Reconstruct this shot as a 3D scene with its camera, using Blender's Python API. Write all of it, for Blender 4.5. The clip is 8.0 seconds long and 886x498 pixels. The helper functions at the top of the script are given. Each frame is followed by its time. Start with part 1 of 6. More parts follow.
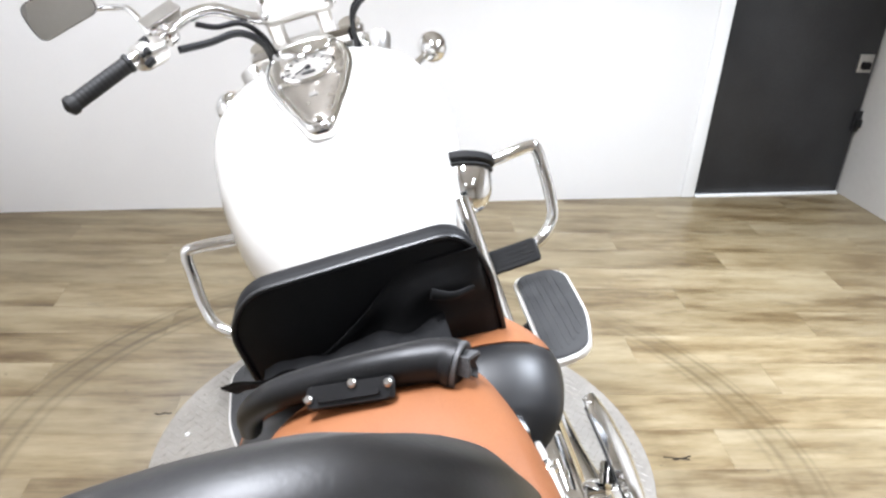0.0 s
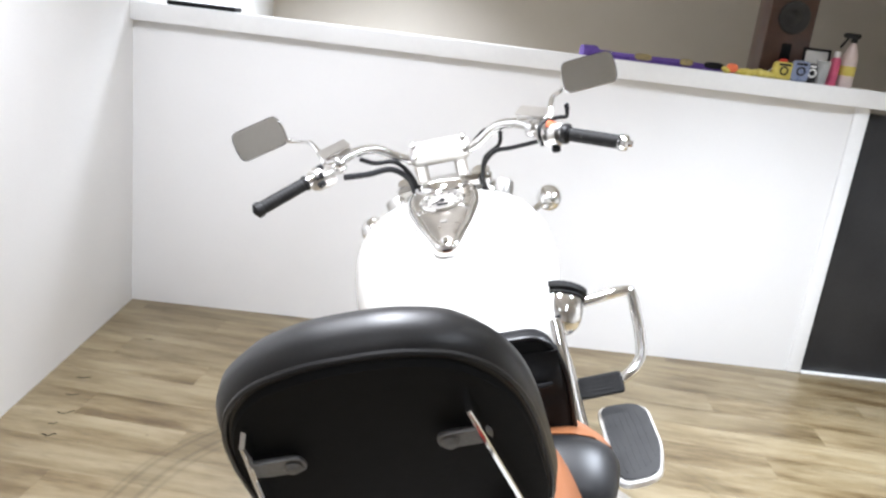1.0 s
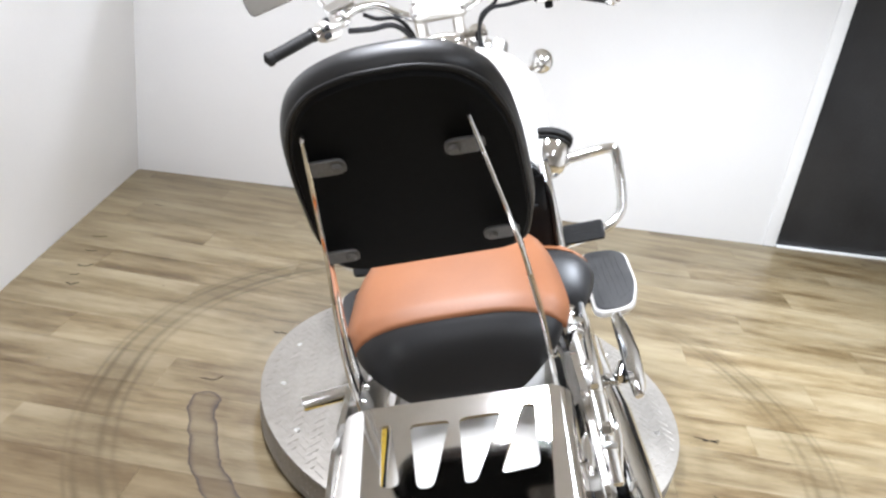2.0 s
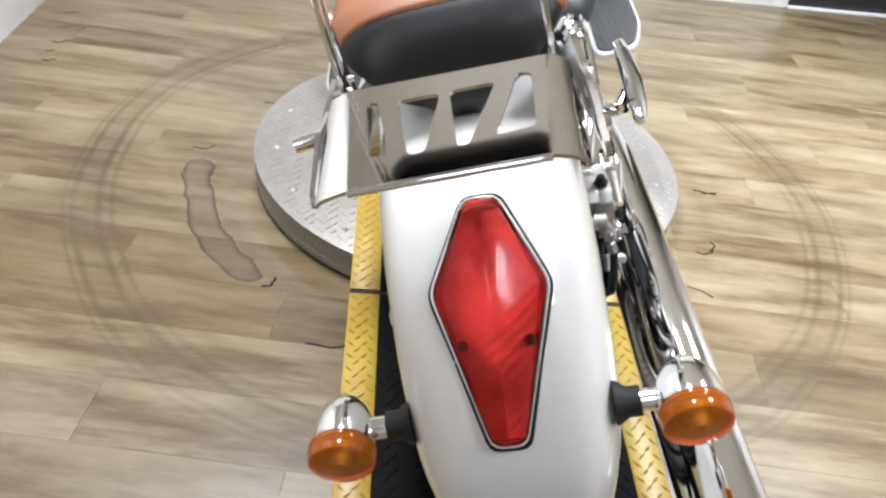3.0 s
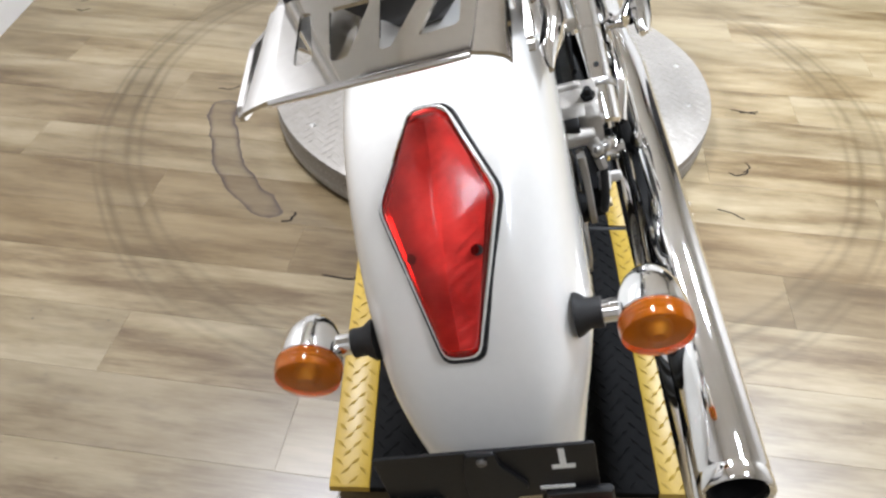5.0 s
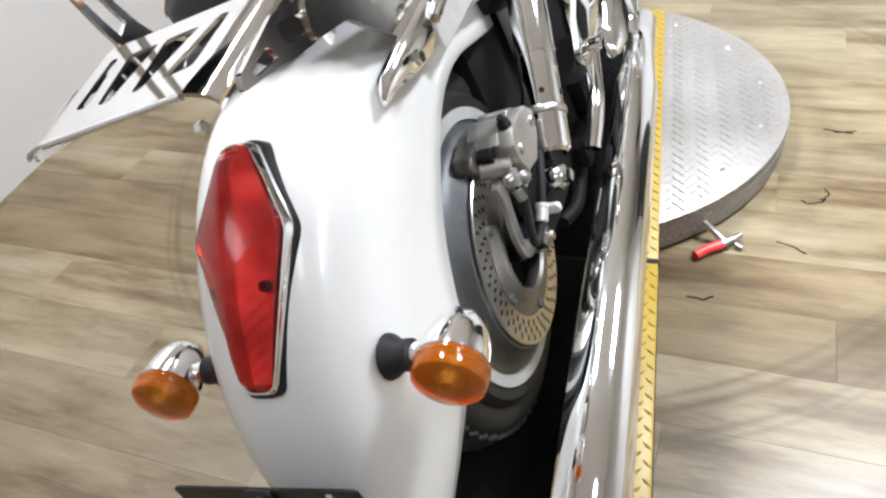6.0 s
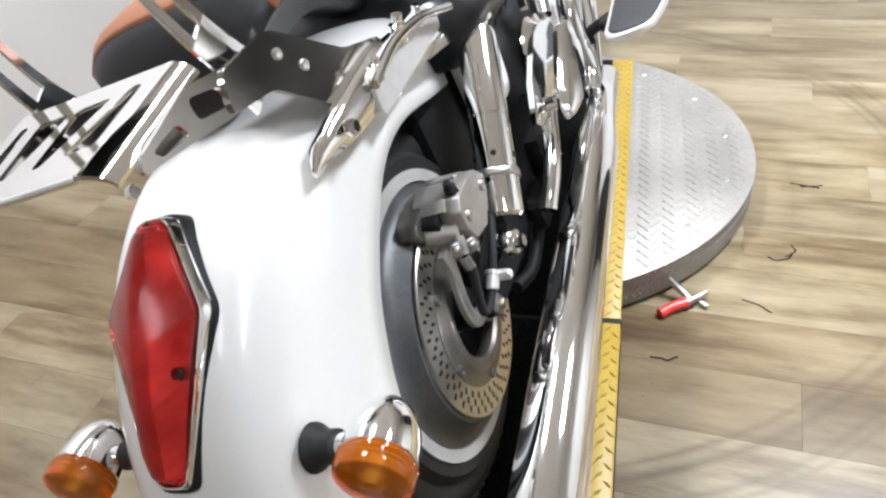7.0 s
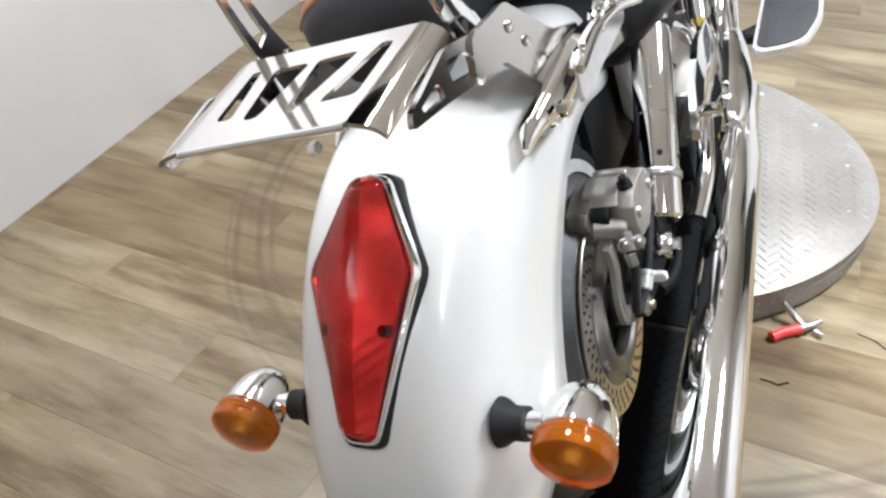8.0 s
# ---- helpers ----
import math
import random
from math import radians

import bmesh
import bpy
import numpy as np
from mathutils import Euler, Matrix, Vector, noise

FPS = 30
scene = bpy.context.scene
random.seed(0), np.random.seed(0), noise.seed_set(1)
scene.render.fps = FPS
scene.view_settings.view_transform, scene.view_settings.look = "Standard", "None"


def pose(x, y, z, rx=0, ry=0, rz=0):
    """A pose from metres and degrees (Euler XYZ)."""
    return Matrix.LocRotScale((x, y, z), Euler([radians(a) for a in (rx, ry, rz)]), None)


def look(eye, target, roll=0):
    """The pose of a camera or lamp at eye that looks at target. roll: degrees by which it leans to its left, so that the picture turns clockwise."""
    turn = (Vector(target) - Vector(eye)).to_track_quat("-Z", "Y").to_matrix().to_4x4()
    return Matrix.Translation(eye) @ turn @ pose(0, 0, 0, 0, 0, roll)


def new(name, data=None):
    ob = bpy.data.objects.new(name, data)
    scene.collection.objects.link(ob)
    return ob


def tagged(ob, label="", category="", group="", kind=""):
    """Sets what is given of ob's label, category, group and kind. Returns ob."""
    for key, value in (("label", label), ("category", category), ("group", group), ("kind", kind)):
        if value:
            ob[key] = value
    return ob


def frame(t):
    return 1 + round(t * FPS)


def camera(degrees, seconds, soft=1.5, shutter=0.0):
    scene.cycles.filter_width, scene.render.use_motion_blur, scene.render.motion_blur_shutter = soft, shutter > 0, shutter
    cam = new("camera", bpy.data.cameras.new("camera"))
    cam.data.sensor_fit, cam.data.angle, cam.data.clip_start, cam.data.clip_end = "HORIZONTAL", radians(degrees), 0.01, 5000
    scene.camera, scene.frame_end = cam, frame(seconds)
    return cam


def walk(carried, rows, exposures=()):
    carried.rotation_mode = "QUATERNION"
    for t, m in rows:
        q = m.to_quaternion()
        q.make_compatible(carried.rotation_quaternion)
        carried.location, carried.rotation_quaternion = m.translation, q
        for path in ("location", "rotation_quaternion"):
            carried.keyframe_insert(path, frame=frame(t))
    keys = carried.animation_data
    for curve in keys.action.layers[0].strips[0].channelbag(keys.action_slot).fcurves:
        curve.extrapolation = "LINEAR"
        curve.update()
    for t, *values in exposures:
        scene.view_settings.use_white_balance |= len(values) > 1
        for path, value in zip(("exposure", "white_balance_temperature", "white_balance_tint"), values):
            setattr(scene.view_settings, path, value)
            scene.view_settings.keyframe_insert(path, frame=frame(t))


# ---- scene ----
cam = camera(60.5, 8.0, 2.5)
PATH = [
    (0, (-0.155, -0.835, 1.536), (0.243, 0.907, 0.638), 3.5),
    (0.5, (-0.111, -0.953, 1.545), (-0.053, 0.926, 0.862), 4.9),
    (1, (-0.171, -1.136, 1.571), (-0.083, 0.783, 1.016), 7.0),
    (1.2, (-0.182, -1.209, 1.574), (-0.071, 0.702, 0.995), 7.9),
    (2.3, (-0.168, -1.364, 1.452), (-0.014, 0.406, 0.534), 8.1),
    (2.5, (-0.161, -1.37, 1.423), (-0.013, 0.35, 0.413), 7.1),
    (3, (-0.148, -1.375, 1.345), (0.033, 0.189, 0.112), 7.4),
    (3.5, (-0.142, -1.387, 1.297), (0.069, 0.047, -0.08), 7.6),
    (4, (-0.139, -1.389, 1.265), (0.106, -0.041, -0.192), 7.2),
    (4.5, (-0.123, -1.396, 1.304), (0.128, 0.042, -0.064), 0.5),
    (4.7, (-0.107, -1.395, 1.325), (0.068, 0.061, -0.035), 1.0),
    (5.8, (0.39, -1.337, 1.293), (-0.079, 0.098, -0.019), -7.2),
    (6, (0.432, -1.309, 1.297), (-0.078, 0.131, 0.006), -10.1),
    (6.5, (0.471, -1.245, 1.308), (0.0, 0.243, 0.058), -7.9),
    (7, (0.473, -1.227, 1.299), (0.001, 0.28, 0.071), -8.4),
    (7.5, (0.419, -1.251, 1.295), (-0.135, 0.263, 0.111), -5.7),
    (8, (0.296, -1.285, 1.299), (-0.268, 0.187, 0.069), -3.4),
]
walk(cam, [(t, look(eye, target, roll)) for t, eye, target, roll in PATH], ((0, 0.0), (2.5, -0.03), (4.5, 0.0), (6.0, -0.08), (8.0, -0.12)))
COOL, PLAIN = (0.87, 0.945, 1.075), (0.91, 0.945, 1.04)
# ceiling lights: place, size, watts, spread in degrees, tint
# the fourth is added out of view, for the glare on the tail lens
LAMPS = ((1.62, 0.72, 0.40, 1.20, 126, 98, COOL), (-0.62, 0.55, 0.30, 1.20, 102, 128, PLAIN), (1.20, -1.9, 0.30, 1.20, 23, 120, COOL), (-0.95, -2.7, 0.60, 1.20, 18, 120, PLAIN), (-0.5, 4.2, 0.30, 1.20, 186, 102, COOL))
# ---------------------------------------------------------------- light
world = bpy.data.worlds.new("world")
scene.world = world
world.use_nodes = True
world.node_tree.nodes["Background"].inputs["Color"].default_value = (0.9, 0.93, 1.0, 1)
world.node_tree.nodes["Background"].inputs["Strength"].default_value = 0.15


# ---------------------------------------------------------------- materials
def material(name, colour, rough=0.5, metal=0.0, coat=0.0, spec=0.5):
    m = bpy.data.materials.new(name)
    m.use_nodes = True
    b = m.node_tree.nodes["Principled BSDF"]
    b.inputs["Base Color"].default_value = (*colour, 1)
    b.inputs["Roughness"].default_value = rough
    b.inputs["Metallic"].default_value = metal
    b.inputs["Coat Weight"].default_value = coat
    b.inputs["Coat Roughness"].default_value = 0.05
    b.inputs["Specular IOR Level"].default_value = spec
    return m


def node(m, kind, **kw):
    n = m.node_tree.nodes.new(kind)
    for k, v in kw.items():
        n.inputs[k.replace("_", " ")].default_value = v
    return n


def link(m, a, b):
    m.node_tree.links.new(a, b)


def bsdf(m):
    return m.node_tree.nodes["Principled BSDF"]


def ramp(m, fac, stops):
    r = m.node_tree.nodes.new("ShaderNodeValToRGB")
    while len(r.color_ramp.elements) < len(stops):
        r.color_ramp.elements.new(0.5)
    for e, (p, c) in zip(r.color_ramp.elements, stops):
        e.position, e.color = p, (*c, 1)
    link(m, fac, r.inputs["Fac"])
    return r.outputs["Color"]


def coords(m, scale=(1, 1, 1)):
    g = m.node_tree.nodes.new("ShaderNodeNewGeometry")
    mp = m.node_tree.nodes.new("ShaderNodeMapping")
    mp.inputs["Scale"].default_value = scale
    link(m, g.outputs["Position"], mp.inputs["Vector"])
    return mp.outputs["Vector"]


def noise_tex(m, vec, scale, detail=4.0, rough=0.55):
    n = node(m, "ShaderNodeTexNoise", Scale=scale, Detail=detail, Roughness=rough)
    link(m, vec, n.inputs["Vector"])
    return n.outputs["Fac"]


def bump(m, height, strength, distance):
    b = node(m, "ShaderNodeBump", Strength=strength, Distance=distance)
    link(m, height, b.inputs["Height"])
    link(m, b.outputs["Normal"], bsdf(m).inputs["Normal"])


def maths(m, op, a, b=None, c=None, clamp=False):
    n = m.node_tree.nodes.new("ShaderNodeMath")
    n.operation, n.use_clamp = op, clamp
    for i, v in enumerate((a, b, c)):
        if v is None:
            continue
        if isinstance(v, (int, float)):
            n.inputs[i].default_value = v
        else:
            link(m, v, n.inputs[i])
    return n.outputs[0]


def mix(m, fac, a, b, how="MIX"):
    n = m.node_tree.nodes.new("ShaderNodeMix")
    n.data_type, n.blend_type = "RGBA", how
    for sock, v in ((n.inputs["Factor"], fac), (n.inputs["A"], a), (n.inputs["B"], b)):
        if isinstance(v, tuple):
            sock.default_value = (*v, 1)
        elif isinstance(v, (int, float)):
            sock.default_value = v
        else:
            link(m, v, sock)
    return n.outputs["Result"]


def worn(name, c0, c1, rough, scale, metal=0.0, coat=0.0, relief=0.0, grain=None, spread=0.12):
    """Two-scale variation of colour and gloss, with a fine relief."""
    m = material(name, c0, rough, metal, coat)
    v = coords(m)
    n1, n2 = noise_tex(m, v, scale), noise_tex(m, v, grain or scale * 14)
    both = maths(m, "ADD", maths(m, "MULTIPLY", n1, 0.65), maths(m, "MULTIPLY", n2, 0.35))
    link(m, ramp(m, both, [(0.35, c0), (0.65, c1)]), bsdf(m).inputs["Base Color"])
    link(m, maths(m, "MULTIPLY_ADD", n1, spread, rough - spread / 2, clamp=True), bsdf(m).inputs["Roughness"])
    if relief:
        bump(m, n2, 0.6, relief)
    return m


CHROME = worn("chrome", (0.88, 0.88, 0.875), (0.93, 0.93, 0.925), 0.06, 9, metal=1.0, spread=0.05)
SATIN = worn("satin_steel", (0.46, 0.45, 0.43), (0.60, 0.59, 0.57), 0.32, 14, metal=1.0, spread=0.15)
BRUSHED = worn("polished_steel_plate", (0.70, 0.68, 0.65), (0.78, 0.76, 0.73), 0.07, 8, metal=1.0, spread=0.05)
SATINBRIGHT = worn("satin_console_steel", (0.70, 0.68, 0.65), (0.78, 0.76, 0.73), 0.30, 8, metal=1.0, spread=0.1)
CONSOLE = worn("brushed_console_steel", (0.46, 0.43, 0.39), (0.56, 0.53, 0.485), 0.28, 8, metal=1.0, spread=0.1)
DULL = worn("dull_zinc_steel", (0.16, 0.155, 0.15), (0.26, 0.255, 0.25), 0.5, 25, metal=0.8)
PLATESTEEL = worn("satin_polished_plate", (0.55, 0.53, 0.505), (0.66, 0.64, 0.61), 0.12, 8, metal=1.0, spread=0.12)
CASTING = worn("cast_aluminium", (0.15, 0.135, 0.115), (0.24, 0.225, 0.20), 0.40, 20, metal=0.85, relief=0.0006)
PEARL = worn("pearl_white_paint", (0.72, 0.705, 0.665), (0.76, 0.745, 0.705), 0.26, 5, coat=0.6, spread=0.05)
VINYL = worn("black_vinyl", (0.005, 0.005, 0.0055), (0.010, 0.010, 0.011), 0.43, 6, relief=0.00016, grain=420)
POUCH = worn("slack_black_vinyl", (0.005, 0.005, 0.0055), (0.012, 0.012, 0.0125), 0.60, 9, relief=0.0002, grain=300)
ROLLRIM = worn("mottled_grey_vinyl", (0.045, 0.045, 0.047), (0.12, 0.12, 0.122), 0.5, 40, relief=0.0003)
ORANGE = worn("orange_vinyl", (0.222, 0.079, 0.027), (0.292, 0.108, 0.040), 0.52, 7, relief=0.00025, grain=420)
BLACK = worn("black_plastic", (0.006, 0.006, 0.0065), (0.013, 0.013, 0.014), 0.42, 12, relief=0.0002)
# near-black for painted parts, and for the shade inside slots and drain holes
SHADOWED = worn("black_paint_and_hole_shade", (0.005, 0.005, 0.0055), (0.013, 0.0125, 0.012), 0.5, 15, relief=0.0004)
RUBBER = worn("black_rubber", (0.008, 0.008, 0.008), (0.017, 0.0165, 0.016), 0.62, 18, relief=0.0004)
TYRE = worn("tyre_rubber", (0.008, 0.008, 0.008), (0.022, 0.021, 0.019), 0.6, 16, relief=0.0004)
WHITEWALL = worn("dusty_whitewall", (0.33, 0.32, 0.295), (0.43, 0.42, 0.39), 0.55, 14)
GREYRUBBER = worn("ribbed_grey_rubber", (0.014, 0.014, 0.0145), (0.028, 0.028, 0.028), 0.6, 16, relief=0.0003)
ALLOY = worn("painted_silver_wheel", (0.36, 0.36, 0.355), (0.46, 0.46, 0.45), 0.42, 10, metal=0.7)
ROTOR = worn("machined_steel_rotor", (0.52, 0.50, 0.46), (0.66, 0.64, 0.60), 0.3, 30, metal=1.0)
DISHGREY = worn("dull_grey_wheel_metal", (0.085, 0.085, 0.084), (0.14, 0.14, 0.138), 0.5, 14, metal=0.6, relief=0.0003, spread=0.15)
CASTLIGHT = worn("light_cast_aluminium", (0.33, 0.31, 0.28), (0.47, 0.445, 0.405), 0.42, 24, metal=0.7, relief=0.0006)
WHITEMETAL = worn("bright_zinc_clamp", (0.62, 0.60, 0.57), (0.72, 0.70, 0.67), 0.35, 40, metal=0.5)
MIRROR = material("mirror_glass", (0.90, 0.91, 0.90), 0.015, 1.0)
WHITEMARK = worn("white_paint_mark", (0.7, 0.7, 0.68), (0.8, 0.8, 0.78), 0.5, 30)
ORANGEMARK = material("orange_sticker", (0.75, 0.16, 0.06), 0.5)
BRASS = worn("plated_bolt", (0.44, 0.38, 0.28), (0.54, 0.48, 0.37), 0.35, 40, metal=1.0)
WALLPAINT = worn("white_wall_paint", (0.79, 0.785, 0.775), (0.83, 0.825, 0.815), 0.55, 1.6, relief=0.0006, grain=160)
BEIGE = worn("beige_wall_paint", (0.52, 0.48, 0.42), (0.57, 0.53, 0.47), 0.6, 1.2, relief=0.0006, grain=150)
CEILPAINT = worn("ceiling_paint", (0.76, 0.735, 0.70), (0.82, 0.795, 0.76), 0.7, 2)
GREIGE = worn("greige_wall_paint", (0.62, 0.595, 0.56), (0.68, 0.655, 0.62), 0.6, 2)
DARKPANEL = worn("black_panel_paint", (0.016, 0.016, 0.017), (0.030, 0.030, 0.031), 0.36, 3, relief=0.0004, grain=120)
TRIMWHITE = worn("white_trim_gloss", (0.80, 0.80, 0.79), (0.85, 0.85, 0.84), 0.35, 3)
SCUFF = material("dark_scuff", (0.010, 0.009, 0.009), 0.85, spec=0.1)


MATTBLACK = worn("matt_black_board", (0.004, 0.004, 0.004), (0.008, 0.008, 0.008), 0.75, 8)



def lens(name, c0, c1):
    m = material(name, c0, 0.08, 0, 1.0)
    v = coords(m)
    link(m, ramp(m, noise_tex(m, v, 22, 3), [(0.35, c0), (0.65, c1)]), bsdf(m).inputs["Base Color"])
    bsdf(m).inputs["Transmission Weight"].default_value = 0.35
    bsdf(m).inputs["IOR"].default_value = 1.49
    return m


REDLENS = lens("red_lens", (0.70, 0.0060, 0.0042), (0.80, 0.0100, 0.0070))
bsdf(REDLENS).inputs["Transmission Weight"].default_value = 0.92
bsdf(REDLENS).inputs["Coat Weight"].default_value = 0.45
bsdf(REDLENS).inputs["Coat Roughness"].default_value = 0.24
bsdf(REDLENS).inputs["Roughness"].default_value = 0.10
bsdf(REDLENS).inputs["IOR"].default_value = 1.22
REFLECTOR = worn("lamp_reflector_silver", (0.40, 0.40, 0.395), (0.66, 0.66, 0.65), 0.42, 30, metal=0.9, spread=0.15)
AMBER = lens("amber_lens", (0.82, 0.185, 0.0025), (0.92, 0.235, 0.005))
bsdf(AMBER).inputs["Transmission Weight"].default_value = 0.75
bsdf(AMBER).inputs["Coat Weight"].default_value = 0.0
REFLECT = material("red_reflector", (0.30, 0.02, 0.02), 0.25, 0, 0.5)
REDTOOL = worn("red_vinyl_grip", (0.62, 0.03, 0.025), (0.72, 0.05, 0.04), 0.35, 40)


def tread_metal():
    return worn("tread_plate_aluminium", (0.21, 0.192, 0.168), (0.32, 0.297, 0.265), 0.46, 3.5, metal=0.35, relief=0.0004, grain=60, spread=0.2)


TREAD = tread_metal()
YELLOW = worn("yellow_safety_paint", (0.30, 0.190, 0.016), (0.39, 0.258, 0.028), 0.45, 7, relief=0.0005, grain=90)
# lugs of the yellow edges, darker than their plate
LUGDARK = worn("darker_yellow_lug", (0.20, 0.128, 0.012), (0.29, 0.190, 0.021), 0.5, 40)
BLACKRAMP = worn("black_ramp_paint", (0.0035, 0.0035, 0.0037), (0.008, 0.008, 0.008), 0.72, 8, relief=0.0004, grain=90)

for _m, _s in ((VINYL, 0.6), (POUCH, 0.18), (BLACK, 0.3), (SHADOWED, 0.15), (MATTBLACK, 0.15), (RUBBER, 0.3), (TYRE, 0.3), (DARKPANEL, 0.35), (BLACKRAMP, 0.06)):
    bsdf(_m).inputs["Specular IOR Level"].default_value = _s

DISC = (0.137, 0.748)  # turntable's centre


def floor_wood():
    m = material("oak_vinyl_plank", (0.5, 0.42, 0.3), 0.38)
    info = m.node_tree.nodes.new("ShaderNodeObjectInfo")
    g = m.node_tree.nodes.new("ShaderNodeNewGeometry")
    shift = m.node_tree.nodes.new("ShaderNodeVectorMath")
    shift.operation = "MULTIPLY_ADD"
    link(m, info.outputs["Random"], shift.inputs[0])
    shift.inputs[1].default_value = (31.0, 57.0, 13.0)
    link(m, g.outputs["Position"], shift.inputs[2])

    def grain(sx, sy, scale, detail):
        mp = m.node_tree.nodes.new("ShaderNodeMapping")
        mp.vector_type = "TEXTURE"
        mp.inputs["Rotation"].default_value = (0, 0, radians(-7))
        mp.inputs["Scale"].default_value = (1 / sx, 1 / sy, 1)
        link(m, shift.outputs[0], mp.inputs["Vector"])
        return noise_tex(m, mp.outputs["Vector"], scale, detail, 0.66)

    broad, fine, knots, patch = grain(1.3, 9, 1.5, 5), grain(5.0, 80, 2.4, 7), grain(3.2, 11, 1.5, 3), grain(1.0, 3.6, 1.5, 6)
    t = maths(m, "ADD", maths(m, "MULTIPLY", broad, 0.42), maths(m, "MULTIPLY", fine, 0.13))
    t = maths(m, "ADD", t, maths(m, "MULTIPLY", patch, 0.45))
    t = maths(m, "ADD", t, maths(m, "MULTIPLY_ADD", info.outputs["Random"], 0.05, -0.025))
    col = ramp(m, t, [(0.365, (0.060, 0.0360, 0.0145)), (0.435, (0.110, 0.0770, 0.0370)), (0.50, (0.166, 0.1270, 0.0690)), (0.60, (0.230, 0.187, 0.114))])
    col = mix(m, maths(m, "MULTIPLY_ADD", knots, 2.2, -1.25, clamp=True), col, (0.050, 0.033, 0.018))
    greys = maths(m, "MULTIPLY_ADD", grain(1.7, 5, 0.9, 3), 2.4, -1.1, clamp=True)
    col = mix(m, maths(m, "MULTIPLY", greys, 0.12), col, (0.120, 0.102, 0.074))
    # course tints: plank tones, and missing floor sheen put into the colour
    col = mix(m, 1.0, col, info.outputs["Color"], "MULTIPLY")
    # scuffs that tyres left round the turntable: arcs about its centre
    v = coords(m)
    cx = m.node_tree.nodes.new("ShaderNodeVectorMath")
    cx.operation = "SUBTRACT"
    cx.inputs[1].default_value = (*DISC, 0)
    link(m, v, cx.inputs[0])
    ln = m.node_tree.nodes.new("ShaderNodeVectorMath")
    ln.operation = "LENGTH"
    link(m, cx.outputs[0], ln.inputs[0])
    blot = noise_tex(m, v, 2.3, 4)
    wob = maths(m, "MULTIPLY_ADD", noise_tex(m, v, 1.1, 2), 0.08, -0.04)
    rad = maths(m, "ADD", ln.outputs["Value"], wob)
    total = None
    for r, w, k in ((1.095, 0.012, 0.42), (1.130, 0.016, 0.58), (1.195, 0.015, 0.55), (1.220, 0.010, 0.38), (0.79, 0.04, 0.22), (1.155, 0.10, 0.34)):
        d = maths(m, "DIVIDE", maths(m, "ABSOLUTE", maths(m, "SUBTRACT", rad, r)), w)
        ring = maths(m, "MULTIPLY", maths(m, "SUBTRACT", 1.0, d, clamp=True), k)
        total = ring if total is None else maths(m, "ADD", total, ring)
    total = maths(m, "MULTIPLY", total, maths(m, "MULTIPLY_ADD", blot, 2.2, -0.40, clamp=True))
    col = mix(m, total, col, (0.045, 0.031, 0.012))
    # a purplish dried spill beside the turntable
    sep = m.node_tree.nodes.new("ShaderNodeSeparateXYZ")
    link(m, v, sep.inputs[0])
    wig = maths(m, "MULTIPLY_ADD", noise_tex(m, v, 9, 3), 0.06, -0.03)
    across = maths(m, "DIVIDE", maths(m, "ABSOLUTE", maths(m, "SUBTRACT", maths(m, "ADD", ln.outputs["Value"], wig), 0.845)), 0.042)
    past = maths(m, "SUBTRACT", maths(m, "ABSOLUTE", maths(m, "SUBTRACT", maths(m, "ADD", sep.outputs["Y"], wig), 0.43)), 0.248)
    along = maths(m, "DIVIDE", maths(m, "MAXIMUM", past, 0.0), 0.042)
    edge = maths(m, "SQRT", maths(m, "ADD", maths(m, "MULTIPLY", across, across), maths(m, "MULTIPLY", along, along)))
    inside = maths(m, "MULTIPLY", maths(m, "LESS_THAN", edge, 1.0), maths(m, "LESS_THAN", sep.outputs["X"], 0.0))
    tide = maths(m, "MULTIPLY_ADD", maths(m, "POWER", edge, 7.0), 1.1, 0.26, clamp=True)
    tide = maths(m, "MULTIPLY", tide, maths(m, "MULTIPLY_ADD", noise_tex(m, v, 14, 4), 1.4, 0.4, clamp=True))
    col = mix(m, maths(m, "MULTIPLY", inside, tide), col, (0.024, 0.016, 0.018))
    grime = maths(m, "MULTIPLY_ADD", noise_tex(m, v, 0.8, 5), 1.2, -0.52, clamp=True)
    col = mix(m, maths(m, "MULTIPLY", grime, 0.6), col, (0.085, 0.058, 0.030))
    specks = maths(m, "MULTIPLY_ADD", noise_tex(m, v, 42, 2), 9.0, -6.3, clamp=True)
    col = mix(m, maths(m, "MULTIPLY", specks, 0.6), col, (0.030, 0.022, 0.014))
    link(m, col, bsdf(m).inputs["Base Color"])
    bsdf(m).inputs["Specular IOR Level"].default_value = 0.5
    link(m, maths(m, "MULTIPLY_ADD", fine, 0.20, 0.24), bsdf(m).inputs["Roughness"])
    bump(m, fine, 0.25, 0.0004)
    return m


WOOD = floor_wood()


# ---------------------------------------------------------------- mesh tools
def finish(bm, name, mat, sharp=38.0):
    bmesh.ops.recalc_face_normals(bm, faces=bm.faces)
    lim = radians(sharp)
    for f in bm.faces:
        f.smooth = True
    for e in bm.edges:
        e.smooth = not (len(e.link_faces) == 2 and e.calc_face_angle(0) > lim)
    me = bpy.data.meshes.new(name)
    bm.to_mesh(me)
    bm.free()
    me.materials.append(mat)
    return me


def part(name, bm, mat, parent=None, label="", sharp=38.0):
    ob = new(name, finish(bm, name, mat, sharp))
    if parent is not None:
        ob.parent = parent
    return tagged(ob, label)


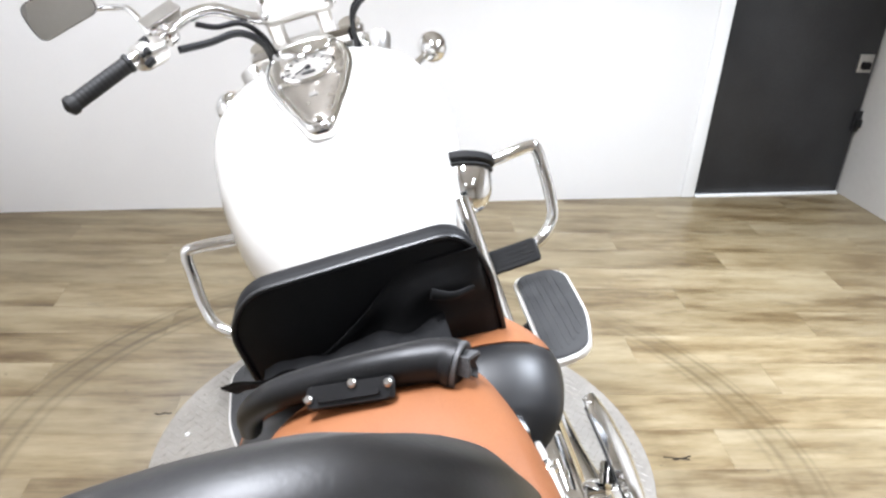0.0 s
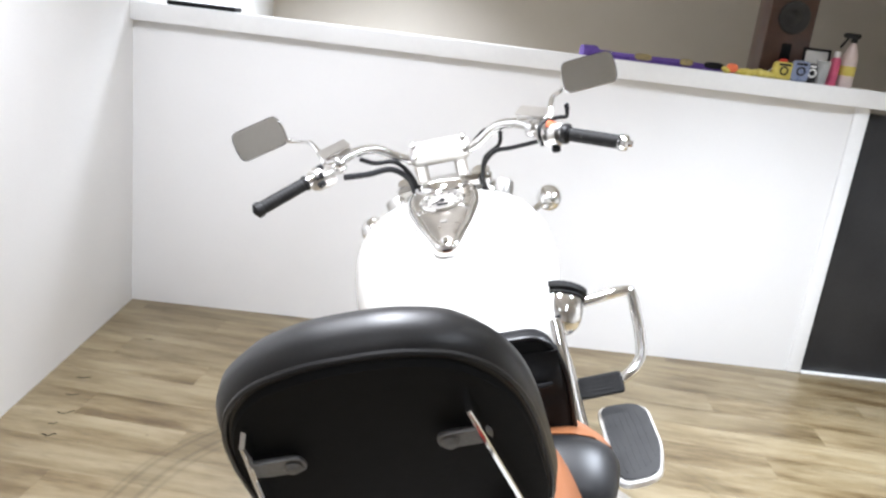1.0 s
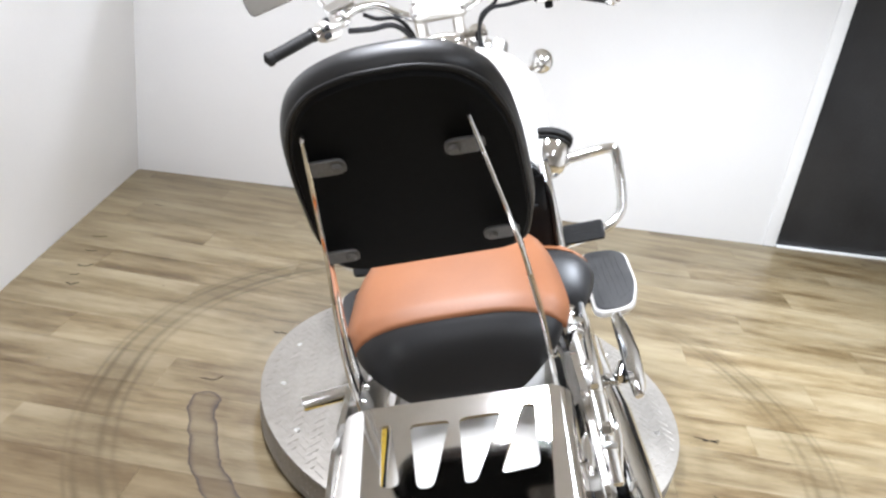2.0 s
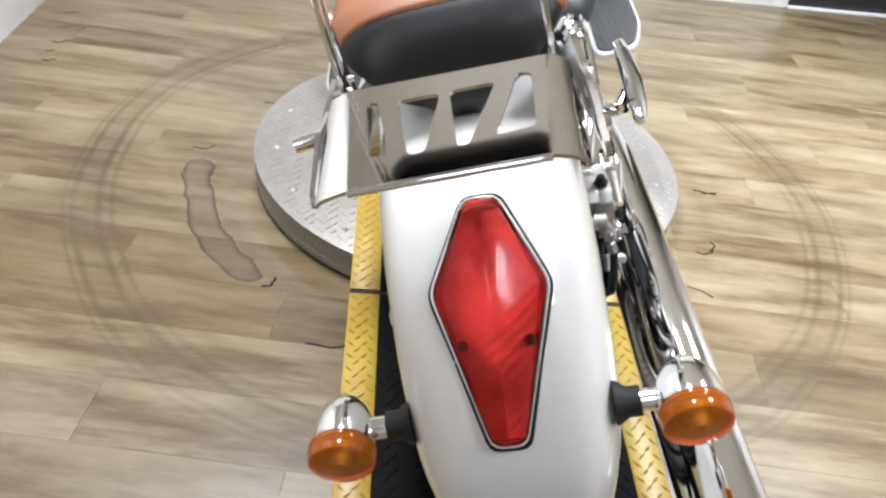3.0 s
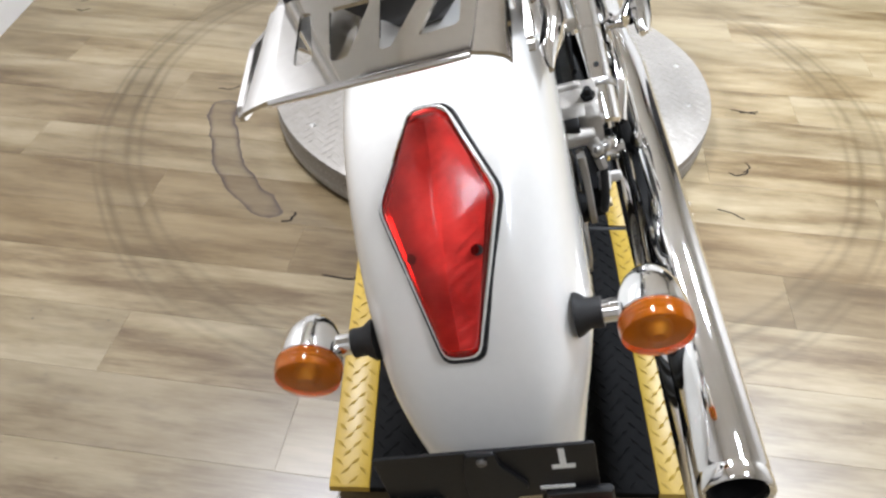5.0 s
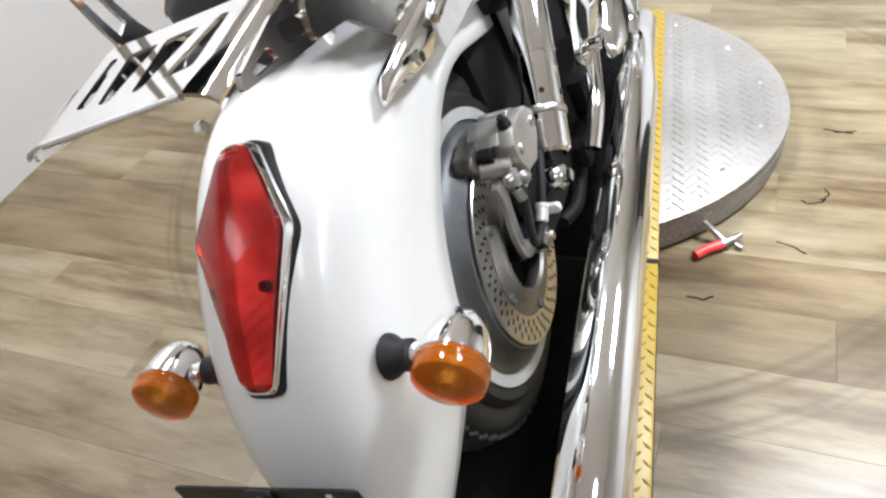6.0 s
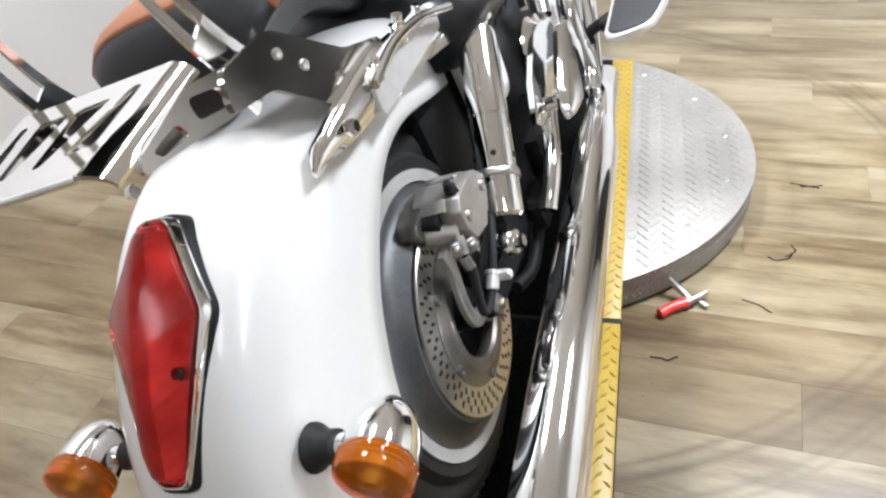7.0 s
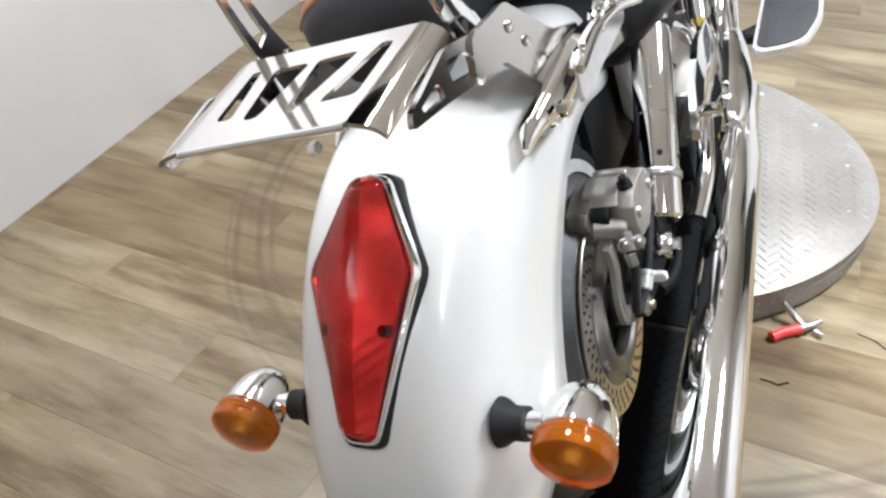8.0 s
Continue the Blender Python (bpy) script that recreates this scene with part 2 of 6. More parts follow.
def thing(name, label, category, m=None, group="", kind=""):
    ob = new(name)
    ob.empty_display_size = 0.05
    if m is not None:
        ob.matrix_basis = m
    return tagged(ob, label, category, group, kind)


def basis(z, hint=(0, 0, 1)):
    z = Vector(z).normalized()
    h = Vector(hint)
    if abs(z.dot(h.normalized())) > 0.98:
        h = Vector((0, 1, 0))
    x = h.cross(z).normalized()
    return Matrix((x, z.cross(x), z)).transposed()


def frame_at(p, z, hint=(0, 0, 1)):
    return Matrix.Translation(p) @ basis(z, hint).to_4x4()


def ring_faces(bm, a, b):
    n = len(a)
    for i in range(n):
        bm.faces.new((a[i], a[(i + 1) % n], b[(i + 1) % n], b[i]))


def loft(bm, rings, caps=True, closed=True):
    rows = [[bm.verts.new(p) for p in r] for r in rings]
    for a, b in zip(rows, rows[1:]):
        if closed:
            ring_faces(bm, a, b)
        else:
            for i in range(len(a) - 1):
                bm.faces.new((a[i], a[i + 1], b[i + 1], b[i]))
    if caps and closed:
        bm.faces.new(rows[0][::-1])
        bm.faces.new(rows[-1])
    return bm


def cyl(bm, p0, p1, r0, r1=None, seg=20, edge=0.0):
    """A rod from p0 to p1, with bevelled rims."""
    p0, p1 = Vector(p0), Vector(p1)
    r1 = r0 if r1 is None else r1
    m, n = basis(p1 - p0), (p1 - p0).normalized()
    d = (p1 - p0).length
    prof = [(r0, 0), (r1, d)] if not edge else [(r0 - edge, 0), (r0, edge), (r1, d - edge), (r1 - edge, d)]
    rings = []
    for r, h in prof:
        rings.append([p0 + n * h + m @ Vector((r * math.cos(a), r * math.sin(a), 0)) for a in (2 * math.pi * i / seg for i in range(seg))])
    return loft(bm, rings)


def lathe(bm, profile, m, seg=40, closed=False):
    """Turns (radius, height) about the z axis of m."""
    rings = [[m @ Vector((max(r, 1e-4) * math.cos(a), max(r, 1e-4) * math.sin(a), h)) for a in (2 * math.pi * i / seg for i in range(seg))] for r, h in profile]
    if closed:
        rings.append(rings[0])
        rows = [[bm.verts.new(p) for p in r] for r in rings[:-1]]
        for a, b in zip(rows, rows[1:] + rows[:1]):
            ring_faces(bm, a, b)
        return bm
    return loft(bm, rings)


def spline(pts, n=8):
    pts = [Vector(p) for p in pts]
    if len(pts) < 3:
        return pts
    ext = [2 * pts[0] - pts[1]] + pts + [2 * pts[-1] - pts[-2]]
    out = []
    for i in range(1, len(ext) - 2):
        a, b, c, d = ext[i - 1 : i + 3]
        for k in range(n):
            t = k / n
            out.append(0.5 * (2 * b + (c - a) * t + (2 * a - 5 * b + 4 * c - d) * t * t + (3 * b - a - 3 * c + d) * t**3))
    return out + [pts[-1]]


def tube(bm, pts, r, seg=14, n=8, flat=1.0, smooth=True):
    """A pipe along a curve; r may be one radius or one at each end."""
    path = spline(pts, n) if smooth else [Vector(p) for p in pts]
    r0, r1 = r if isinstance(r, tuple) else (r, r)
    rings, up = [], None
    for i, p in enumerate(path):
        d = (path[min(i + 1, len(path) - 1)] - path[max(i - 1, 0)]).normalized()
        if up is None:
            up = basis(d).col[0].copy()
        up = (up - d * up.dot(d)).normalized()
        side = d.cross(up)
        rr = r0 + (r1 - r0) * i / (len(path) - 1)
        rings.append([p + up * (rr * math.cos(a)) + side * (rr * flat * math.sin(a)) for a in (2 * math.pi * k / seg for k in range(seg))])
    return loft(bm, rings)


def rounded(pts, r, n=4):
    """A polygon with its corners rounded by r."""
    out, k = [], len(pts)
    for i in range(k):
        a, b, c = Vector(pts[i - 1]), Vector(pts[i]), Vector(pts[(i + 1) % k])
        u, v = (a - b), (c - b)
        d = min(r, u.length * 0.45, v.length * 0.45)
        p, q = b + u.normalized() * d, b + v.normalized() * d
        for j in range(n + 1):
            t = j / n
            out.append((1 - t) ** 2 * p + 2 * t * (1 - t) * b + t * t * q)
    return out


def prism(bm, outline, m, h0, h1, edge=0.0):
    """A plate: a 2-D outline in the x, y plane of m from h0 to h1 with bevelled rims."""
    pts = [Vector((p[0], p[1])) for p in outline]
    c = sum(pts, Vector((0, 0))) / len(pts)
    size = max((p - c).length for p in pts)

    def ring(h, inset):
        k = 1 - inset / size
        return [m @ Vector((*(c + (p - c) * k), h)) for p in pts]

    prof = [(h0, 0), (h1, 0)] if not edge else [(h0, edge), (h0 + edge, 0), (h1 - edge, 0), (h1, edge)]
    return loft(bm, [ring(h, e) for h, e in prof])


def frame_plate(bm, outer, holes, m, h0, h1):
    """A plate with holes through it: outline and holes given in the x, y plane of m."""
    flat = bmesh.new()
    es = []
    for loop in (outer, *holes):
        vs = [flat.verts.new((p[0], p[1], 0)) for p in loop]
        es += [flat.edges.new((vs[i], vs[(i + 1) % len(vs)])) for i in range(len(vs))]
    made = bmesh.ops.triangle_fill(flat, use_beauty=True, use_dissolve=False, edges=es)
    faces = [g for g in made["geom"] if isinstance(g, bmesh.types.BMFace)]
    top, bot = {}, {}
    for v in flat.verts:
        top[v], bot[v] = bm.verts.new(m @ Vector((v.co.x, v.co.y, h1))), bm.verts.new(m @ Vector((v.co.x, v.co.y, h0)))
    for f in faces:
        bm.faces.new([top[v] for v in f.verts])
        bm.faces.new([bot[v] for v in reversed(f.verts)])
    for e in es:
        if e.is_valid and len(e.link_faces) == 1:
            a, b = e.verts
            bm.faces.new((top[a], top[b], bot[b], bot[a]))
    flat.free()
    return bm


def box(bm, c, s, edge=0.003, m=None):
    x, y, z = (v / 2 for v in s)
    m = (Matrix.Translation(c) if m is None else m @ Matrix.Translation(c))
    e = min(edge, 0.4 * min(s))
    out = rounded([(-x, -y), (x, -y), (x, y), (-x, y)], e * 1.6, 2)
    return prism(bm, out, m, -z, z, e)


def ball(bm, c, r, seg=20, rings=12, m=None):
    rr = r if isinstance(r, tuple) else (r, r, r)
    mm = Matrix.Translation(c) @ (m or Matrix.Identity(4)) @ Matrix.Diagonal((*rr, 1))
    bmesh.ops.create_uvsphere(bm, u_segments=seg, v_segments=rings, radius=1, matrix=mm)
    return bm


def cushion(bm, c, s, power=3.0, m=None, seg=28, rings=18):
    """A soft block: a superellipsoid."""
    mm = Matrix.Translation(c) @ (m or Matrix.Identity(4))

    def sp(v, p):
        return math.copysign(abs(v) ** (2 / p), v)

    rows = []
    for j in range(rings + 1):
        b = -math.pi / 2 + math.pi * j / rings
        cb, sb = max(abs(math.cos(b)), 0.02), math.sin(b)
        rows.append([mm @ Vector((s[0] / 2 * sp(cb, power) * sp(math.cos(a), power), s[1] / 2 * sp(cb, power) * sp(math.sin(a), power), s[2] / 2 * sp(sb, power))) for a in (2 * math.pi * i / seg for i in range(seg))])
    return loft(bm, rows)


def B():
    return bmesh.new()


# ---------------------------------------------------------------- the room
FAR = pose(-1.61, 2.697, 0, 0, 0, -0.75)  # the half wall's face runs along its x
HALF, CAPZ = 1.438, 1.523

b = B()
prism(b, [(-2.6, -4.2), (4.6, -4.2), (4.6, 6.2), (-2.6, 6.2)], Matrix.Identity(4), -0.06, -0.006)
floor = part("floor", b, WOOD)
tagged(floor, "worn light oak vinyl plank floor with tyre scuffs", "floor", kind="structure")

b = B()
box(b, (0, -3.4 + 3.34, 1.6), (0.12, 10.4, 3.2), 0.002, pose(-1.67, 1.1, 0))
tagged(part("wall_left", b, WALLPAINT), "plain white painted wall", "wall", kind="structure")
b = B()
box(b, (1.795, 0.06, HALF / 2), (3.67, 0.12, HALF), 0.002, FAR)
tagged(part("wall_half", b, WALLPAINT), "white painted half wall with a cap", "wall", kind="structure")
b = B()
box(b, (1.845, 0.11, (HALF + CAPZ) / 2), (3.70, 0.30, CAPZ - HALF), 0.004, FAR)
tagged(part("trim_cap", b, TRIMWHITE), "white painted wooden cap on the half wall", "trim", kind="structure")
b = B()
box(b, (3.595, -0.006, HALF / 2), (0.075, 0.014, HALF - 0.004), 0.003, FAR)
tagged(part("trim_post", b, TRIMWHITE), "white trim board at the end of the half wall", "trim", kind="structure")
b = B()
box(b, (4.08, 0.06, 0.71), (0.88, 0.10, 1.40), 0.003, FAR)
tagged(part("wall_dark", b, DARKPANEL), "black painted half-height panel with sockets", "wall", kind="structure")
b = B()
box(b, (4.08, -0.002, 0.005), (0.88, 0.022, 0.010), 0.002, FAR)
tagged(part("trim_threshold", b, TRIMWHITE), "thin white strip at the foot of the black panel", "trim", kind="structure")
b = B()
box(b, (0, 0, 1.6), (0.12, 6.9, 3.2), 0.002, pose(2.985, -0.75, 0, 0, 0, 0))
tagged(part("wall_right", b, GREIGE), "plain greige painted wall", "wall", kind="structure")
b = B()
box(b, (1.0, 6.05, 1.6), (7.2, 0.12, 3.2), 0.002)
tagged(part("wall_far", b, BEIGE), "beige painted wall behind the half wall", "wall", kind="structure")
b = B()
box(b, (0.6, -4.06, 1.6), (4.7, 0.12, 3.2), 0.002)
tagged(part("wall_back", b, GREIGE), "plain greige painted wall", "wall", kind="structure")
b = B()
box(b, (4.5, 4.4, 1.6), (0.12, 3.5, 3.2), 0.002)
tagged(part("wall_side", b, BEIGE), "beige painted wall", "wall", kind="structure")
b = B()
box(b, (1.0, 1.0, 3.26), (7.2, 10.4, 0.12), 0.002)
tagged(part("ceiling", b, CEILPAINT), "plain off-white ceiling", "ceiling", kind="structure")


def ceiling_lamp(x, y, sx, sy, watts, angle, tint):
    t = thing("ceiling_light", "flat white ceiling light panel, out of view, switched on", "ceiling light", pose(x, y, 3.17), "ceiling lights")
    b = B()
    frame_plate(b, [(-sx / 2 - 0.03, -sy / 2 - 0.03), (sx / 2 + 0.03, -sy / 2 - 0.03), (sx / 2 + 0.03, sy / 2 + 0.03), (-sx / 2 - 0.03, sy / 2 + 0.03)],
                [[(-sx / 2, -sy / 2), (sx / 2, -sy / 2), (sx / 2, sy / 2), (-sx / 2, sy / 2)]], Matrix.Identity(4), -0.03, 0.028)
    part("frame", b, TRIMWHITE, t)
    data = bpy.data.lights.new("lamp", "AREA")
    data.shape, data.size, data.size_y, data.energy, data.color = "RECTANGLE", sx, sy, watts, tint
    data.spread = radians(angle)
    lamp = new("lamp", data)
    lamp.parent = t
    lamp.location = (0, 0, -0.012)
    return t


for lx, ly, wide, deep, w, angle, tint in LAMPS:
    ceiling_lamp(lx, ly, wide, deep, w, angle, tint)


# ---------------------------------------------------------------- turntable and ramp
RIM, TOP = 0.674, 0.10


def lug(bm, x, y, z, turn, ln=0.027, w=0.0075, h=0.0019):
    c, s = math.cos(turn), math.sin(turn)
    def at(u, v, k):
        return bm.verts.new((x + u * c - v * s, y + u * s + v * c, z + k))
    a, q, d, e = at(-ln / 2, 0, 0), at(0, -w / 2, 0), at(ln / 2, 0, 0), at(0, w / 2, 0)
    t0, t1 = at(-ln / 5, 0, h), at(ln / 5, 0, h)
    for f in ((a, q, t0), (q, t1, t0), (q, d, t1), (d, e, t1), (e, t0, t1), (e, a, t0)):
        bm.faces.new(f)


def tread(bm, inside, x0, x1, y0, y1, height, pitch=0.031):
    """Crossed rows of raised lugs, as rolled into tread plate."""
    j, y = 0, y0
    while y < y1:
        x, i = x0 + (pitch / 2 if j % 2 else 0), 0
        while x < x1:
            if inside(x, y):
                lug(bm, x, y, height(x, y), radians(45 if (i + j) % 2 else -45))
            x += pitch
            i += 1
        y += pitch / 2 * 1.15
        j += 1
    return bm


table = thing("turntable", "round display turntable of aluminium tread plate", "turntable", pose(*DISC, 0))
b = B()
lathe(b, [(0.0, TOP - 0.002), (RIM - 0.003, TOP - 0.002), (RIM, TOP - 0.004), (RIM, TOP - 0.0055), (0.0, TOP - 0.0055)], Matrix.Identity(4), 96)
part("top_plate", b, TREAD, table)
b = B()
lathe(b, [(RIM - 0.03, 0.012), (RIM - 0.004, 0.012), (RIM - 0.003, 0.02), (RIM - 0.003, TOP - 0.006), (RIM - 0.03, TOP - 0.006)], Matrix.Identity(4), 96, True)
part("skirt", b, TREAD, table, "tread plate side band")
b = B()
lathe(b, [(RIM - 0.08, 0.0), (RIM - 0.012, 0.0), (RIM - 0.012, 0.011), (RIM - 0.08, 0.011)], Matrix.Identity(4), 96, True)
part("base_ring", b, RUBBER, table, "black rubber base ring")
b = B()
tread(b, lambda x, y: math.hypot(x, y) < RIM - 0.02 and not (-0.34 < x < 0.336), -RIM, RIM, -RIM, RIM, lambda x, y: TOP - 0.002)
tagged(part("tread_relief", b, TREAD, table), kind="stuff")
b = B()
for k in range(230):
    a = 2 * math.pi * k / 230
    for h, tl in ((0.035, 0.7), (0.062, -0.7), (0.085, 0.7)):
        aa = a + h * 0.6
        m = Matrix.Rotation(aa, 4, "Z") @ Matrix.Translation((RIM - 0.003, 0, h)) @ Matrix.Rotation(radians(90), 4, "Y") @ Matrix.Rotation(tl, 4, "Z")
        vs = [m @ Vector(p) for p in ((-0.010, 0, 0), (0, -0.003, 0), (0.010, 0, 0), (0, 0.003, 0), (0, 0, 0.0032))]
        vs = [b.verts.new(v) for v in vs]
        for i in range(4):
            b.faces.new((vs[i], vs[(i + 1) % 4], vs[4]))
tagged(part("side_relief", b, TREAD, table), kind="stuff")
b = B()
lathe(b, [(0.0, 0.0025), (0.006, 0.0025), (0.009, 0.0)], pose(0, 0, TOP - 0.002), 10)
screw_mesh = finish(b, "screw", SATIN)
for k in range(16):
    a = 2 * math.pi * (k + 0.35) / 16
    if -0.35 < math.cos(a) * 0.605 < 0.345:
        continue
    ob = new("screw", screw_mesh)
    ob.parent = table
    ob.location = (0.605 * math.cos(a), 0.605 * math.sin(a), 0)

RAMPZ = ((1.30, 0.122), (0.0, 0.118), (-0.68, 0.075))


def ramp_z(y):
    for (ya, za), (yb, zb) in zip(RAMPZ, RAMPZ[1:]):
        if y >= yb:
            return za + (zb - za) * (y - ya) / (yb - ya)
    return RAMPZ[-1][1]


rail = thing("wheel_track", "black tread plate wheel track with yellow edges, on the turntable", "ramp")


def track_piece(name, x0, x1, y0, y1, mat, lab):
    b = B()
    rings = []
    for y in (y0, y0 + 0.004, y1 - 0.004, y1):
        z, e = ramp_z(y), (0.002 if y in (y0, y1) else 0)
        rings.append([(x0, y, z - 0.016), (x0, y, z - e), (x0 + 0.003, y, z - e + 0.002), (x1 - 0.003, y, z - e + 0.002), (x1, y, z - e), (x1, y, z - 0.016)])
    loft(b, rings)
    p = part(name, b, mat, rail, lab)
    b = B()
    tread(b, lambda x, y: True, x0 + 0.012, x1 - 0.008, y0 + 0.014, y1 - 0.01, lambda x, y: ramp_z(y) + 0.002)
    tagged(part("tread_relief", b, LUGDARK if mat is YELLOW else mat, p), kind="stuff")


EDGE = (-0.2, -0.128, 0.396, 0.465)
for y0, y1 in ((0.008, 1.30), (-0.68, -0.008)):
    track_piece("yellow_edge", EDGE[0], EDGE[1], y0, y1, YELLOW, "yellow painted tread plate edge")
    track_piece("black_centre", EDGE[1] + 0.0005, EDGE[2] - 0.0005, y0, y1, BLACKRAMP, "black tread plate centre")
    track_piece("yellow_edge", EDGE[2], EDGE[3], y0, y1, YELLOW, "yellow painted tread plate edge")
for x in (-0.185, 0.10, 0.455):
    b = B()
    box(b, (x, -0.33, 0.042), (0.025, 0.60, 0.076), 0.003)
    part("support_leg", b, SHADOWED, rail)
b = B()
box(b, (0.135, 0.0, 0.108), (0.668, 0.014, 0.014), 0.002)
part("joint_strip", b, RUBBER, rail, "black strip in the joint")

# ---------------------------------------------------------------- the motorcycle
bike = thing("motorcycle", "pearl white cruiser motorcycle with chrome, leaning on its stand", "motorcycle", pose(0.208, 0, 0.1235, 0, -17.5, -1.5))
RA, RR = Vector((0, -0.350, 0.316)), 0.328  # rear axle, rear tyre's radius
FA, FR = Vector((0, 1.33, 0.318)), 0.325
XAX = Matrix(((0, 0, 1, 0), (1, 0, 0, 0), (0, 1, 0, 0), (0, 0, 0, 1)))  # lathe axis along the axle


def both(fn):
    for s in (-1, 1):
        fn(s)


def P3(s, x, y, z):
    return Vector((s * x, y, z))


def wheel(name, axle, radius, width, rimr, disc_side, white):
    m = Matrix.Translation(axle) @ XAX
    h = width / 2
    b = B()
    prof = []
    for k in range(17):
        a = math.pi * k / 16
        prof.append((radius - 0.055 + 0.055 * math.sin(a) ** 0.8, -h * math.cos(a) * (0.82 + 0.18 * math.sin(a))))
    ins = [(rimr, h * 0.72), (rimr - 0.006, h * 0.55), (rimr - 0.006, -h * 0.55), (rimr, -h * 0.72), (rimr + 0.03, -h * 0.98), (rimr + 0.065, -h * 1.0)]
    lathe(b, prof + [(rimr + 0.065, h * 1.0), (rimr + 0.03, h * 0.98)] + ins, m, 72, True)
    tyre = part(name + "_tyre", b, TYRE, bike)
    # tread grooves: raised blocks across the crown
    b = B()
    for k in range(60):
        a = 2 * math.pi * k / 60
        for sx in (-1, 1):
            mm = Matrix.Translation(axle) @ Matrix.Rotation(a + (0.05 if sx > 0 else 0), 4, "X") @ Matrix.Translation((sx * h * 0.42, 0, radius - 0.003)) @ Matrix.Rotation(sx * 0.35, 4, "Y") @ Matrix.Rotation(sx * 0.5, 4, "Z")
            box(b, (0, 0, 0), (h * 0.62, 0.020, 0.010), 0.002, mm)
    part("tread_blocks", b, TYRE, tyre)
    for sx in (-1, 1):
        if white:
            b = B()
            lathe(b, [(rimr + 0.024, sx * (h - 0.004)), (rimr + 0.025, sx * (h + 0.003)), (rimr + 0.045, sx * (h + 0.003)), (rimr + 0.046, sx * (h - 0.003))], m, 72, True)
            part("whitewall", b, WHITEWALL, tyre, "off-white whitewall band")
    b = B()
    hh = h * 0.74
    lathe(b, [(rimr + 0.006, -hh), (rimr + 0.008, -hh * 0.93), (rimr - 0.012, -hh * 0.8), (rimr - 0.018, -hh * 0.5), (rimr - 0.018, hh * 0.5), (rimr - 0.012, hh * 0.8), (rimr + 0.008, hh * 0.93), (rimr + 0.006, hh), (rimr - 0.004, hh), (rimr - 0.03, hh * 0.55), (rimr - 0.03, -hh * 0.55), (rimr - 0.004, -hh)], m, 64, True)
    rim = part(name + "_rim", b, ALLOY, bike, "silver alloy wheel rim")
    for k in range(5):
        a = 2 * math.pi * k / 5 + 0.3
        for d in (-0.13, 0.13):
            b = B()
            c0 = axle + Vector((0, 0.04 * math.cos(a + d * 2), 0.04 * math.sin(a + d * 2)))
            c1 = axle + Vector((0, (rimr - 0.02) * math.cos(a + d), (rimr - 0.02) * math.sin(a + d)))
            tube(b, [c0, c1], (0.020, 0.015), 10, 2, 1.5)
            part("spoke", b, ALLOY, rim)
    b = B()
    lathe(b, [(0.012, -0.085), (0.045, -0.08), (0.055, -0.05), (0.05, 0.0), (0.055, 0.05), (0.05, 0.105), (0.028, 0.11), (0.012, 0.11)], m, 40)
    part("hub", b, ALLOY, rim)


wheel("rear_wheel", RA, RR, 0.175, 0.195, 1, True)
wheel("front_wheel", FA, FR, 0.135, 0.205, 1, True)

# rear brake: rotor with slots, carrier ring, dished wheel side, caliper, hose
ROTX = 0.128
AXM = Matrix.Translation(RA) @ XAX
b = B()
lathe(b, [(0.116, ROTX - 0.003), (0.1735, ROTX - 0.003), (0.175, ROTX - 0.0015), (0.175, ROTX + 0.0015), (0.1735, ROTX + 0.003), (0.116, ROTX + 0.003)], AXM, 88, True)
rotor = part("brake_disc", b, ROTOR, bike, "drilled steel brake disc")
b = B()
for k in range(38):
    for i, rr in enumerate((0.139, 0.151, 0.163)):
        a = 2 * math.pi * (k + i * 0.36) / 38
        mm = Matrix.Translation(RA) @ Matrix.Rotation(a, 4, "X") @ Matrix.Translation((ROTX + 0.0032, 0, rr)) @ Matrix.Rotation(radians(90), 4, "Y")
        prism(b, rounded([(-0.0055, -0.0024), (0.0055, -0.0024), (0.0055, 0.0024), (-0.0055, 0.0024)], 0.002, 2), mm, -0.0005, 0.0004)
part("slot", b, SHADOWED, rotor, "dark slots")
b = B()
lathe(b, [(0.080, ROTX - 0.012), (0.127, ROTX - 0.004), (0.127, ROTX + 0.004), (0.112, ROTX + 0.006), (0.106, ROTX + 0.012), (0.098, ROTX + 0.014), (0.086, ROTX + 0.013), (0.081, ROTX + 0.008)], AXM, 64, True)
part("disc_carrier", b, CASTING, rotor, "grey cast disc carrier ring")
for k in range(6):
    a = 2 * math.pi * k / 6 + 0.2
    c = RA + Vector((ROTX + 0.003, 0.119 * math.cos(a), 0.119 * math.sin(a)))
    b = B()
    lathe(b, [(0.0, 0.004), (0.004, 0.004), (0.0045, 0.007), (0.0085, 0.007), (0.009, 0.0), (0.0, 0.0)], frame_at(c, (1, 0, 0)), 12)
    part("bolt", b, DULL, rotor, "dark socket bolt")
# black disc whose colour stands in for the shade inside the hub
b = B()
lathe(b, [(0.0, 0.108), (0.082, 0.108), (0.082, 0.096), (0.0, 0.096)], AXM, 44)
part("hub_recess_shade", b, MATTBLACK, bike, "black disc for the shade in the hub recess")
b = B()
lathe(b, [(0.0, 0.166), (0.021, 0.166), (0.026, 0.160), (0.028, 0.140), (0.034, 0.134), (0.036, 0.104), (0.0, 0.104)], AXM, 36)
part("axle_spacer", b, SHADOWED, bike, "dark axle spacer")
